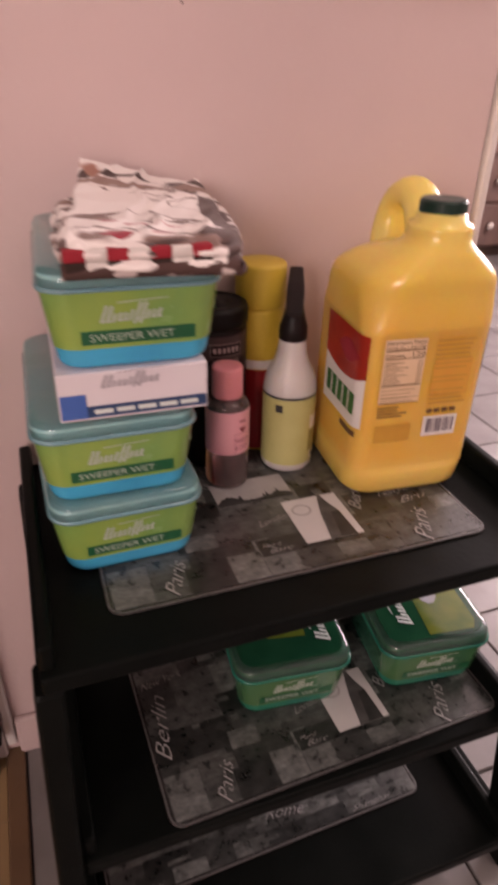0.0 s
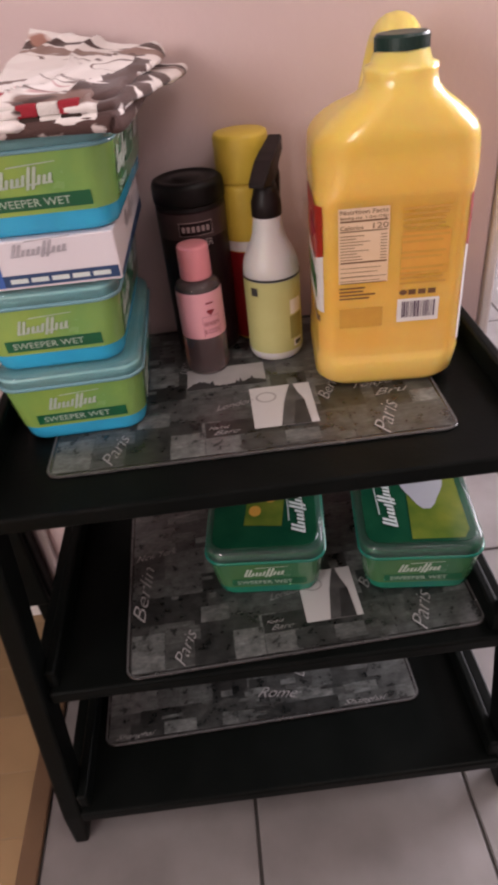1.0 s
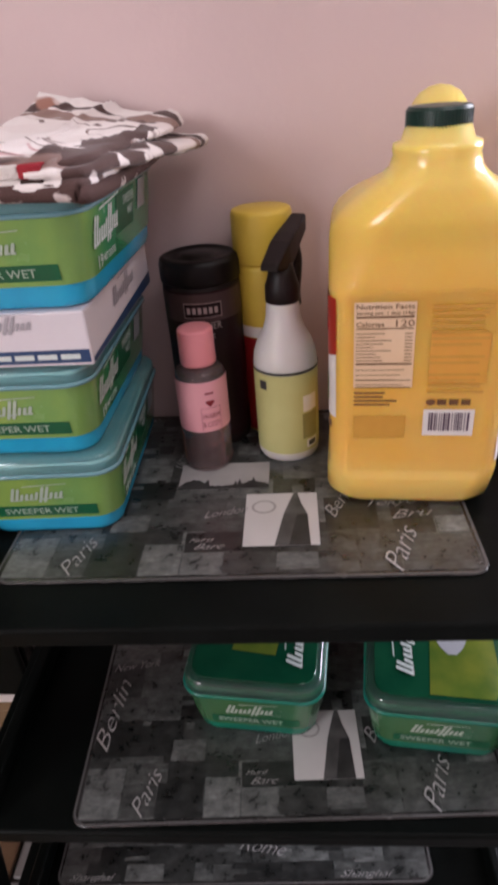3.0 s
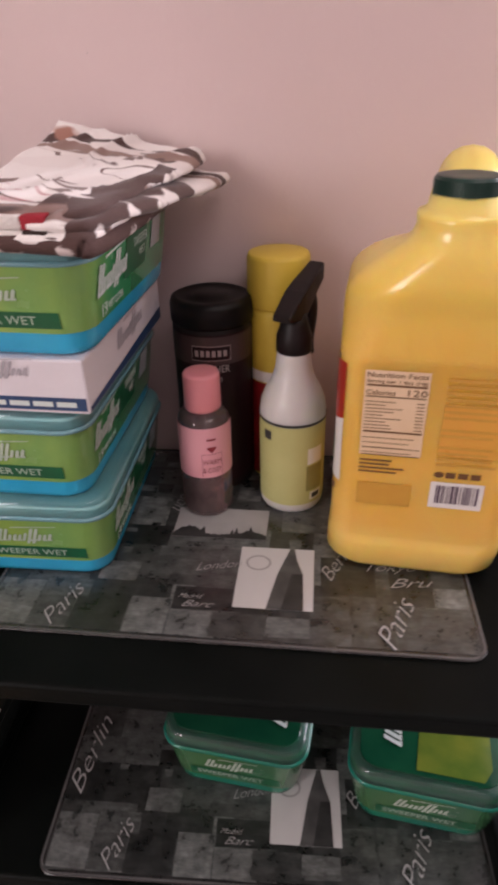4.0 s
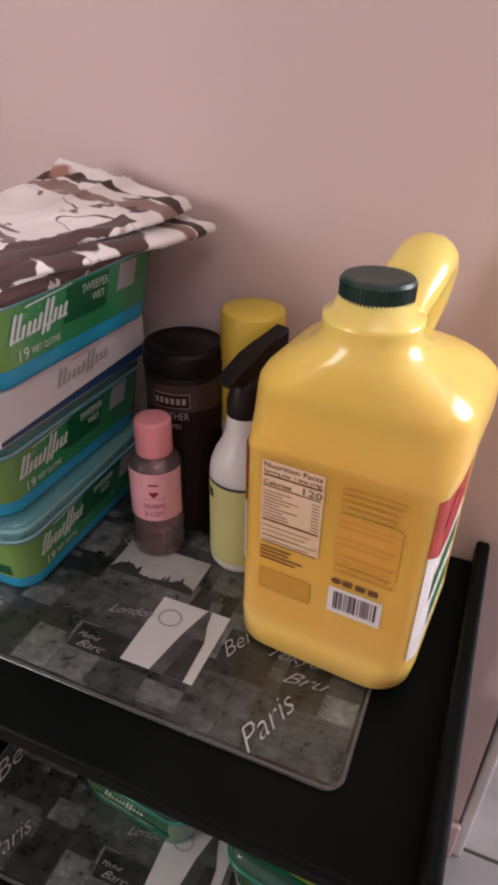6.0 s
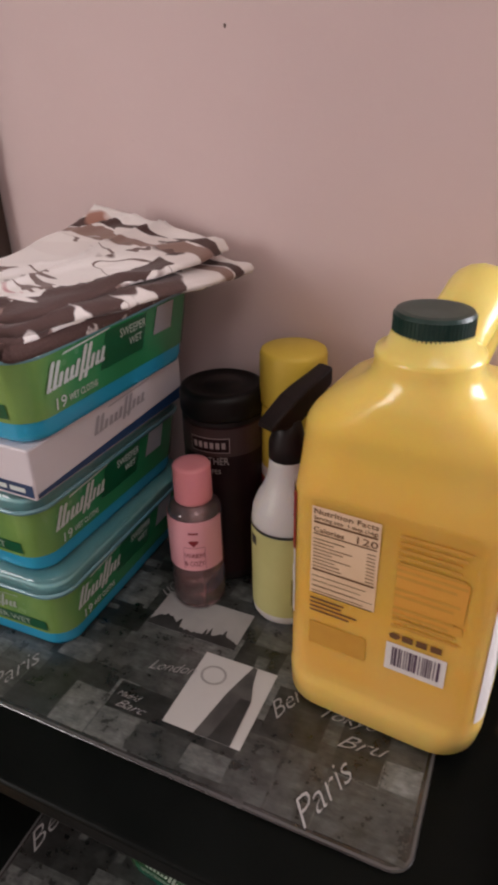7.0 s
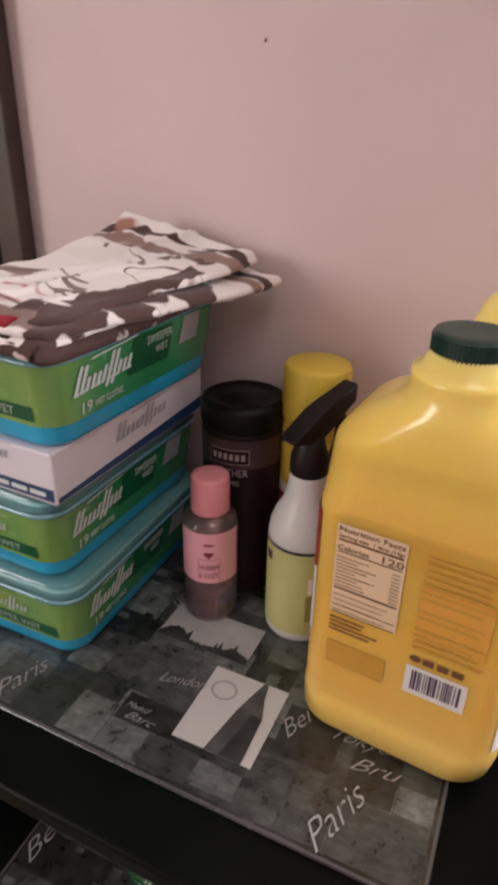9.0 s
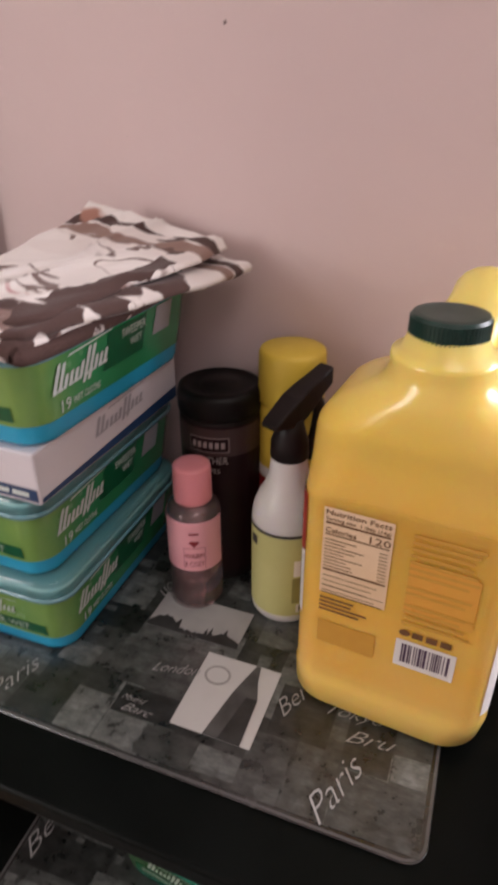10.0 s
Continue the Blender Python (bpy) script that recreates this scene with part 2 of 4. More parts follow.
def photo_print(name, low, high):
    """Grey photographs of a collage: each piece has its own tone, cloudiness and fine grain."""
    m = bpy.data.materials.new(name)
    m.use_nodes = True
    nt = m.node_tree
    p = nt.nodes["Principled BSDF"]
    p.inputs["Specular IOR Level"].default_value = 0.75
    geo, tc = nt.nodes.new("ShaderNodeNewGeometry"), nt.nodes.new("ShaderNodeTexCoord")
    rnd_island = geo.outputs["Random Per Island"]

    def ranged(source, a, b, c, d):
        r = nt.nodes.new("ShaderNodeMapRange")
        r.inputs[1].default_value, r.inputs[2].default_value, r.inputs[3].default_value, r.inputs[4].default_value = a, b, c, d
        nt.links.new(source, r.inputs[0])
        return r.outputs[0]

    def op(kind, x, y):
        n = nt.nodes.new("ShaderNodeMath")
        n.operation = kind
        for k, v in enumerate((x, y)):
            if isinstance(v, float):
                n.inputs[k].default_value = v
            else:
                nt.links.new(v, n.inputs[k])
        return n.outputs[0]

    def cloud(scale, detail, stretch):
        at = nt.nodes.new("ShaderNodeMapping")
        at.inputs["Scale"].default_value = stretch
        nt.links.new(tc.outputs["Object"], at.inputs["Vector"])
        n = nt.nodes.new("ShaderNodeTexNoise")
        n.noise_dimensions = "4D"
        n.inputs["Scale"].default_value, n.inputs["Detail"].default_value, n.inputs["Roughness"].default_value = scale, detail, 0.65
        nt.links.new(at.outputs[0], n.inputs["Vector"])
        nt.links.new(op("MULTIPLY", rnd_island, 37.0), n.inputs["W"])
        return n.outputs[0]

    tone = ranged(rnd_island, 0.0, 1.0, low, high)
    shapes = ranged(cloud(70, 4, (1, 1, 1)), 0.28, 0.72, 0.3, 1.7)
    rows = ranged(cloud(190, 2, (0.45, 1.5, 1)), 0.28, 0.72, 0.6, 1.4)
    value = op("MAXIMUM", op("MULTIPLY", op("MULTIPLY", tone, shapes), rows), 0.006)
    col = nt.nodes.new("ShaderNodeCombineColor")
    for i in range(3):
        nt.links.new(op("MULTIPLY", value, (0.94, 1.0, 0.97)[i]), col.inputs[i])
    nt.links.new(col.outputs[0], p.inputs["Base Color"])
    nt.links.new(ranged(shapes, 0.4, 1.5, 0.24, 0.38), p.inputs["Roughness"])
    return m


def towel_print():
    """Printed cotton: white ground with brown, tan and red shapes and thin dark outlines."""
    m = bpy.data.materials.new("towel_print")
    m.use_nodes = True
    nt = m.node_tree
    p = nt.nodes["Principled BSDF"]
    p.inputs["Roughness"].default_value = 0.9
    p.inputs["Sheen Weight"].default_value = 0.2
    tc = nt.nodes.new("ShaderNodeTexCoord")
    turn = nt.nodes.new("ShaderNodeMapping")
    turn.inputs["Rotation"].default_value, turn.inputs["Scale"].default_value = (0, 0, radians(38)), (0.8, 1.75, 1.3)
    nt.links.new(tc.outputs["Object"], turn.inputs["Vector"])
    warp = nt.nodes.new("ShaderNodeTexNoise")
    warp.inputs["Scale"].default_value = 16
    nt.links.new(turn.outputs[0], warp.inputs["Vector"])
    add = nt.nodes.new("ShaderNodeVectorMath")
    add.operation = "MULTIPLY_ADD"
    add.inputs[1].default_value = (0.07, 0.07, 0.07)
    nt.links.new(warp.outputs["Color"], add.inputs[0])
    nt.links.new(turn.outputs[0], add.inputs[2])
    layers = ((10, 0.595, 9.0, (0.26, 0.17, 0.15)), (9, 0.61, 9.0, (0.14, 0.075, 0.066)), (11, 0.62, 9.0, (0.38, 0.015, 0.04)), (8, 0.50, 0.007, (0.20, 0.13, 0.115)), (12, 0.64, 9.0, (0.075, 0.040, 0.036)))
    last = None
    for i, (sc, cut, wide, colour) in enumerate(layers):
        n = nt.nodes.new("ShaderNodeTexNoise")
        n.noise_dimensions = "4D"
        n.inputs["Scale"].default_value, n.inputs["Detail"].default_value, n.inputs["W"].default_value = sc, 1.5, 7.7 if i == 3 else 7.7 + i * 2.3
        nt.links.new(add.outputs[0], n.inputs["Vector"])
        s = nt.nodes.new("ShaderNodeMapRange")
        if wide > 1:
            s.inputs[1].default_value, s.inputs[2].default_value = cut - 0.010, cut + 0.010
            nt.links.new(n.outputs[0], s.inputs[0])
        else:
            off = nt.nodes.new("ShaderNodeMath")
            off.operation = "COMPARE"
            off.inputs[1].default_value, off.inputs[2].default_value = cut, wide
            nt.links.new(n.outputs[0], off.inputs[0])
            nt.links.new(off.outputs[0], s.inputs[0])
        mix = nt.nodes.new("ShaderNodeMix")
        mix.data_type = "RGBA"
        mix.inputs[6].default_value, mix.inputs[7].default_value = (0.88, 0.83, 0.81, 1), (*colour, 1)
        nt.links.new(s.outputs[0], mix.inputs[0])
        if last:
            nt.links.new(last.outputs[2], mix.inputs[6])
        last = mix
    # broad dark borders woven along the hems
    uv = nt.nodes.new("ShaderNodeSeparateXYZ")
    nt.links.new(tc.outputs["UV"], uv.inputs[0])
    blot = nt.nodes.new("ShaderNodeTexNoise")
    blot.inputs["Scale"].default_value = 34
    nt.links.new(tc.outputs["Object"], blot.inputs["Vector"])
    front = nt.nodes.new("ShaderNodeMath")
    front.operation = "LESS_THAN"
    front.inputs[1].default_value = 0.80
    nt.links.new(uv.outputs[1], front.inputs[0])
    for axis, centre, half, colour in ((0, 0.94, 0.060, (0.085, 0.045, 0.040)), (1, 0.80, 0.035, (0.30, 0.19, 0.16)), (1, 0.99, 0.085, (0.88, 0.83, 0.81)), (1, 0.875, 0.028, (0.075, 0.038, 0.034))):
        wob = nt.nodes.new("ShaderNodeMath")
        wob.operation = "MULTIPLY_ADD"
        wob.inputs[1].default_value = 0.12
        nt.links.new(blot.outputs[0], wob.inputs[0])
        nt.links.new(uv.outputs[axis], wob.inputs[2])
        near = nt.nodes.new("ShaderNodeMath")
        near.operation = "COMPARE"
        near.inputs[1].default_value, near.inputs[2].default_value = centre + 0.06, half
        nt.links.new(wob.outputs[0], near.inputs[0])
        both = nt.nodes.new("ShaderNodeMath")
        both.operation = "MULTIPLY"
        both.inputs[1].default_value = 1.0
        nt.links.new(near.outputs[0], both.inputs[0])
        if axis == 0:
            nt.links.new(front.outputs[0], both.inputs[1])
        mix = nt.nodes.new("ShaderNodeMix")
        mix.data_type = "RGBA"
        mix.inputs[7].default_value = (*colour, 1)
        nt.links.new(both.outputs[0], mix.inputs[0])
        nt.links.new(last.outputs[2], mix.inputs[6])
        last = mix
    # white and tan shapes over the dark border
    for k, (sc, cut, colour) in enumerate(((17, 0.64, (0.84, 0.78, 0.76)), (14, 0.72, (0.40, 0.20, 0.15)))):
        n = nt.nodes.new("ShaderNodeTexNoise")
        n.noise_dimensions = "4D"
        n.inputs["Scale"].default_value, n.inputs["Detail"].default_value, n.inputs["W"].default_value = sc, 1.0, 21.0 + k * 3.1
        nt.links.new(add.outputs[0], n.inputs["Vector"])
        r = nt.nodes.new("ShaderNodeMapRange")
        r.inputs[1].default_value, r.inputs[2].default_value = cut - 0.01, cut + 0.01
        nt.links.new(n.outputs[0], r.inputs[0])
        mix = nt.nodes.new("ShaderNodeMix")
        mix.data_type = "RGBA"
        mix.inputs[7].default_value = (*colour, 1)
        nt.links.new(r.outputs[0], mix.inputs[0])
        nt.links.new(last.outputs[2], mix.inputs[6])
        last = mix
    nt.links.new(last.outputs[2], p.inputs["Base Color"])
    weave = nt.nodes.new("ShaderNodeTexNoise")
    weave.inputs["Scale"].default_value = 600
    nt.links.new(tc.outputs["Object"], weave.inputs["Vector"])
    b = nt.nodes.new("ShaderNodeBump")
    b.inputs["Strength"].default_value, b.inputs["Distance"].default_value = 0.4, 0.001
    nt.links.new(weave.outputs[0], b.inputs["Height"])
    nt.links.new(b.outputs[0], p.inputs["Normal"])
    return m


photo_dark, photo_mid, photo_pale = photo_print("photo_dark", 0.018, 0.042), photo_print("photo_mid", 0.045, 0.085), photo_print("photo_pale", 0.085, 0.14)
towel_cotton = towel_print()


# ---- mesh helpers ----
def part(name, bm, mat, parent=None, label="", smooth=False, at=None):
    me = bpy.data.meshes.new(name)
    bmesh.ops.recalc_face_normals(bm, faces=bm.faces)
    for f in bm.faces:
        f.smooth = smooth
    bm.to_mesh(me)
    bm.free()
    me.materials.append(mat)
    ob = new(name, me)
    if parent:
        ob.parent = parent
    if at is not None:
        ob.matrix_basis = at
    if label:
        ob["label"] = label
    return ob


def thing(name, m, label, category, group="", kind=""):
    ob = new(name)
    ob.empty_display_size = 0.05
    ob.matrix_basis = m
    return tagged(ob, label, category, group, kind)


def block(x0, x1, y0, y1, z0, z1, bevel=0.0, seg=2, bm=None):
    bm = bm or bmesh.new()
    r = bmesh.ops.create_cube(bm, size=1)
    for v in r["verts"]:
        v.co = Vector((x0 + (v.co.x + 0.5) * (x1 - x0), y0 + (v.co.y + 0.5) * (y1 - y0), z0 + (v.co.z + 0.5) * (z1 - z0)))
    if bevel:
        es = list({e for v in r["verts"] for e in v.link_edges})
        bmesh.ops.bevel(bm, geom=es, offset=bevel, segments=seg, affect="EDGES", profile=0.5)
    return bm


def rings(bm, loops, close=True, ends=True):
    rows = [[bm.verts.new(p) for p in loop] for loop in loops]
    n = len(rows[0])
    for a, b in zip(rows, rows[1:]):
        for i in range(n if close else n - 1):
            j = (i + 1) % n
            bm.faces.new((a[i], a[j], b[j], b[i]))
    if ends:
        bm.faces.new(rows[0][::-1])
        bm.faces.new(rows[-1])
    return bm


def lathe(profile, n=40, bm=None):
    bm = bm or bmesh.new()
    return rings(bm, [[(r * math.cos(2 * math.pi * i / n), r * math.sin(2 * math.pi * i / n), z) for i in range(n)] for r, z in profile])


def rounded(a, b, r, z, cy=0.0, n=7):
    r = min(r, a - 0.0005, b - 0.0005)
    pts = []
    for cx, cyy, start in ((a - r, b - r, 0), (-a + r, b - r, 90), (-a + r, -b + r, 180), (a - r, -b + r, 270)):
        for i in range(n):
            t = radians(start + 90 * i / (n - 1))
            pts.append((cx + r * math.cos(t), cy + cyy + r * math.sin(t), z))
    return pts


def loft(sections, n=7, bm=None, ends=True):
    """sections: z, half width, half depth, corner radius, shift."""
    return rings(bm or bmesh.new(), [rounded(a, b, r, z, cy, n) for z, a, b, r, cy in sections], ends=ends)


def sheet(quads, bm=None):
    """Flat pieces, each a list of corner points."""
    bm = bm or bmesh.new()
    for q in quads:
        bm.faces.new([bm.verts.new(p) for p in q])
    return bm


def rect_xy(x0, y0, x1, y1, z):
    return [(x0, y0, z), (x1, y0, z), (x1, y1, z), (x0, y1, z)]


def rect_xz(x0, z0, x1, z1, y):
    return [(x0, y, z0), (x1, y, z0), (x1, y, z1), (x0, y, z1)]


def writing(name, text, size, mat, parent, m, shear=0.0, label="", width=None, space=1.0, thin=0.0):
    """Lettering in the built-in font as a thin mesh; it lies in its own xy plane. width: total length."""
    cu = bpy.data.curves.new(name, "FONT")
    cu.body, cu.size, cu.shear, cu.space_character, cu.resolution_u, cu.extrude, cu.offset = text, size, shear, space, 2, 0.00008, thin
    tmp = new(name, cu)
    me = bpy.data.meshes.new_from_object(tmp)
    bpy.data.objects.remove(tmp)
    xs = [v.co.x for v in me.vertices]
    lo, hi = min(xs), max(xs)
    k = width / (hi - lo) if width else 1
    for v in me.vertices:
        v.co.x = (v.co.x - lo) * k
    me.materials.clear()
    me.materials.append(mat)
    ob = new(name, me)
    ob.parent = parent
    ob.matrix_basis = m
    if label:
        ob["label"] = label
    return ob


def tube(points, radius, n=12, squash=1.0, bm=None):
    bm = bm or bmesh.new()
    pts = [Vector(p) for p in points]
    loops = []
    for i, p in enumerate(pts):
        d = (pts[min(i + 1, len(pts) - 1)] - pts[max(i - 1, 0)]).normalized()
        side = Vector((1, 0, 0)) if abs(d.x) < 0.9 else Vector((0, 1, 0))
        u = (side - d * side.dot(d)).normalized()
        w = d.cross(u)
        loops.append([p + u * (radius * squash * math.cos(2 * math.pi * k / n)) + w * (radius * math.sin(2 * math.pi * k / n)) for k in range(n)])
    return rings(bm, loops)


def smooth_line(points, steps=6):
    """A Catmull-Rom line through the points."""
    pts = [Vector(p) for p in points]
    out = []
    for i in range(len(pts) - 1):
        p0, p1, p2, p3 = pts[max(i - 1, 0)], pts[i], pts[i + 1], pts[min(i + 2, len(pts) - 1)]
        for k in range(steps):
            t = k / steps
            out.append(0.5 * (2 * p1 + (p2 - p0) * t + (2 * p0 - 5 * p1 + 4 * p2 - p3) * t * t + (3 * p1 - p0 - 3 * p2 + p3) * t ** 3))
    return out + [pts[-1]]


# ---- the room ----
WALL_Y, Z1, Z2, Z3 = 0.312, 0.567, 0.305, 0.092
X0, X1, Y0, Y1, TOP = -2.4, 3.3, -2.4, 3.3, 2.45


def structure(name, bm, mat, label, category):
    return tagged(part(name, bm, mat), label, category, kind="structure")


wall = structure("wall_north", block(X0, 0.572, WALL_Y, WALL_Y + 0.115, 0, TOP, 0.006, 3), wall_paint, "pinkish beige painted wall behind the cart", "wall")
structure("wall_far", block(X0 - 0.1, X1 + 0.1, Y1, Y1 + 0.1, 0, TOP), wall_paint, "far pinkish beige painted wall", "wall")
structure("wall_west", block(X0 - 0.1, X0, Y0, Y1, 0, TOP), wall_paint, "plain pinkish beige side wall", "wall")
east = bmesh.new()
for z0, z1, y0, y1 in ((0, 0.9, Y0, Y1), (2.1, TOP, Y0, Y1), (0.9, 2.1, Y0, 0.7), (0.9, 2.1, 2.3, Y1)):
    block(X1, X1 + 0.1, y0, y1, z0, z1, bm=east)
structure("wall_east", east, wall_paint, "pinkish beige wall with a window opening", "wall")
south = bmesh.new()
for z0, z1, x0, x1 in ((0, 0.95, X0, X1), (2.05, TOP, X0, X1), (0.95, 2.05, X0, -2.15), (0.95, 2.05, -1.25, X1)):
    block(x0, x1, Y0 - 0.1, Y0, z0, z1, bm=south)
structure("wall_south", south, wall_paint, "pinkish beige wall with a small window opening", "wall")
structure("ceiling", block(X0 - 0.1, X1 + 0.1, Y0 - 0.1, Y1 + 0.1, TOP, TOP + 0.1), ceiling_paint, "plain white painted ceiling", "ceiling")
structure("baseboard", block(-0.148, 0.574, WALL_Y - 0.012, WALL_Y - 0.001, 0.0, 0.085, 0.004), wall_paint, "low painted baseboard along the wall", "baseboard")
structure("baseboard_west", block(-0.9, -0.168, WALL_Y - 0.012, WALL_Y - 0.001, 0.0, 0.07, 0.004), white_paint, "white painted baseboard beside the threshold", "baseboard")
structure("trim_corner", block(0.5735, 0.588, WALL_Y - 0.004, WALL_Y + 0.12, 0, TOP, 0.004), white_paint, "white corner trim at the wall's end", "trim")
structure("trim_post", block(-0.166, -0.15, WALL_Y - 0.014, WALL_Y - 0.001, 0.03, 0.78, 0.004), white_paint, "pale painted upright trim on the wall", "trim")


def window(name, m, w, h, label):
    ob = thing(name, m, label, "window", kind="structure")
    for x0, x1, z0, z1 in ((-w / 2, w / 2, -h / 2, -h / 2 + 0.05), (-w / 2, w / 2, h / 2 - 0.05, h / 2), (-w / 2, -w / 2 + 0.05, -h / 2 + 0.05, h / 2 - 0.05), (w / 2 - 0.05, w / 2, -h / 2 + 0.05, h / 2 - 0.05), (-0.02, 0.02, -h / 2 + 0.05, h / 2 - 0.05)):
        part("window_frame", block(x0, x1, -0.03, 0.03, z0, z1, 0.004), white_paint, ob)
    pane = part("pane", block(-w / 2 + 0.05, w / 2 - 0.05, -0.003, 0.003, -h / 2 + 0.05, h / 2 - 0.05), glass_pane, ob)
    pane.visible_shadow = False


window("window_1", pose(X1 + 0.06, 1.5, 1.5, 0, 0, 90), 1.6, 1.2, "white framed window in the side wall")
window("window_2", pose(-1.7, Y0 - 0.06, 1.5), 0.9, 1.1, "small white framed window behind the camera")

# floors: tile to the east of the threshold, planks to the west
tile_floor = structure("floor", block(-0.155, X1, Y0, Y1, -0.06, -0.004), grout, "grey ceramic tile floor with dark grout joints", "floor")
wood_floor = structure("floor_wood", block(X0, -0.156, Y0, Y1, -0.06, -0.008), dark_panel, "yellowish laminate plank floor", "floor")
structure("threshold", block(-0.172, -0.142, Y0, Y1, -0.003, 0.006, 0.003), strip_wood, "brown wooden threshold strip between tile and planks", "threshold")

# dark frame on the wall and a slim black cabinet under it
pic = thing("framed_picture", pose(-0.106, WALL_Y - 0.001, 0.80), "dark brown framed picture hung on the wall", "picture frame")
for x0, x1, z0, z1 in ((-0.034, 0, 0, 0.72), (-0.50, -0.466, 0, 0.72), (-0.4655, -0.0345, 0, 0.034), (-0.4655, -0.0345, 0.686, 0.72)):
    part("frame_bar", block(x0, x1, -0.022, 0, z0, z1, 0.004, 3), dark_wood, pic)
part("canvas", block(-0.465, -0.035, -0.010, -0.002, 0.035, 0.685), dark_panel, pic, "near-black picture surface")
cab = thing("slim_cabinet", pose(-0.168, WALL_Y - 0.0135, 0), "slim black cabinet standing flat against the wall", "cabinet")
part("body", block(-0.70, 0, -0.030, 0, 0.072, 0.775, 0.004), black_lacquer, cab)
part("top", block(-0.70, 0, -0.034, 0, 0.7755, 0.79, 0.003), black_lacquer, cab)
for x0, x1 in ((-0.695, -0.352), (-0.348, -0.004)):
    part("door", block(x0, x1, -0.042, -0.0305, 0.078, 0.77, 0.004), black_lacquer, cab)
for x in (-0.69, -0.36, -0.035):
    part("foot", block(x, x + 0.02, -0.028, -0.006, 0.0, 0.0715, 0.003), black_lacquer, cab)

# chest of drawers and white kitchen unit in the bright room
chest = thing("chest_of_drawers", pose(2.2, 2.95, 0), "mauve-brown wooden chest of drawers with pale knobs", "dresser")
part("body", block(0, 0.9, 0.02, 0.34, 0.06, 1.42, 0.006), dresser_wood, chest)
part("plinth", block(0.02, 0.88, 0.03, 0.33, 0, 0.06), dark_wood, chest)
for i in range(5):
    z = 0.075 + i * 0.268
    d = part("drawer", block(0.03, 0.87, -0.004, 0.019, z, z + 0.25, 0.006), dresser_wood, chest)
    for x in (0.33, 0.6):
        part("knob", lathe([(0.010, 0), (0.012, 0.012), (0.022, 0.02), (0.020, 0.032), (0.008, 0.036)], 16), knob_china, d, "pale china knob", True, pose(x, -0.004, z + 0.125, 90, 0, 0))
unit = thing("kitchen_unit", pose(1.45, 2.78, 0), "white enamelled kitchen unit with a bottom drawer", "cabinet")
part("body", block(0, 0.58, 0.03, 0.5, 0.05, 1.5, 0.006), enamel, unit)
part("plinth", block(0.02, 0.56, 0.05, 0.48, 0, 0.05), slot_grey, unit)
part("drawer", block(0.006, 0.574, 0, 0.029, 0.07, 0.30, 0.008), enamel, unit)
part("drawer_slot", block(0.01, 0.57, 0.006, 0.029, 0.302, 0.328), slot_grey, unit, "dark grip slot")
dr = part("door", block(0.006, 0.574, 0, 0.029, 0.33, 1.48, 0.008), enamel, unit)
part("handle", block(0.48, 0.52, -0.04, -0.002, 0.62, 0.95, 0.01), slot_grey, dr, "dark grey bar handle")

# ceiling light
lampf = thing("ceiling_lamp", pose(0.95, -0.75, TOP), "large round white ceiling lamp", "lamp")
part("base", lathe([(0.02, -0.045), (0.62, -0.04), (0.65, -0.03), (0.65, -0.001), (0.02, -0.0008)], 32), white_paint, lampf, "", True)

# pale panel high on the wall
panel = thing("wall_panel", pose(0.35, WALL_Y, Z1 + 0.542), "cream wall panel with a bright white edge, hung on the wall", "panel")
part("board", block(0.012, 0.2, -0.022, -0.001, 0.0, 0.26, 0.003), plate_white, panel)
part("edge", block(0.0, 0.0115, -0.026, -0.001, 0.003, 0.26, 0.002), white_paint, panel, "bright white edge")

marks = thing("wall_marks", pose(0.168, WALL_Y, Z1 + 0.5), "small dark scuff specks on the painted wall", "marks", kind="stuff")
rm = random.Random(4)
bm = bmesh.new()
for cx, cz, r in [(0, 0, 0.0014)] + [(rm.uniform(-0.22, 0.32), rm.uniform(-0.3, 0.1), rm.uniform(0.0002, 0.00045)) for _ in range(6)]:
    rings(bm, [[(cx + k * r * math.cos(a * 0.785), y, cz + k * r * 1.25 * math.sin(a * 0.785)) for a in range(8)] for k, y in ((1.0, -0.0002), (0.6, -0.0008))])
part("speck", bm, scuff, marks)

# ---- the cart ----
cart = thing("utility_cart", pose(0, 0, 0), "black lacquered three-tier wooden cart with splayed front legs", "cart")
BACK, LEG = 0.302, 0.013
LEG_TOP = Z1 - 0.0245


def leg_x(side, z):
    k = (LEG_TOP - z) / LEG_TOP
    return -0.058 - 0.028 * k if side < 0 else 0.493 + 0.022 * k


for z, front, x0, x1 in ((Z1 - 0.004, -0.052, -0.063, 0.507), (Z2 - 0.004, -0.072, -0.0565, 0.4885), (Z3 - 0.004, -0.116, -0.067, 0.496)):
    sh = part("shelf", block(x0, x1, front, BACK, z - 0.02, z, 0.004, 3), black_lacquer, cart)
    for x in (x0 + 0.0005, x1 - 0.0145):
        part("side_rail", block(x, x + 0.014, front + 0.008, BACK - 0.001, z + 0.0008, z + 0.030, 0.004, 3), black_lacquer, sh)


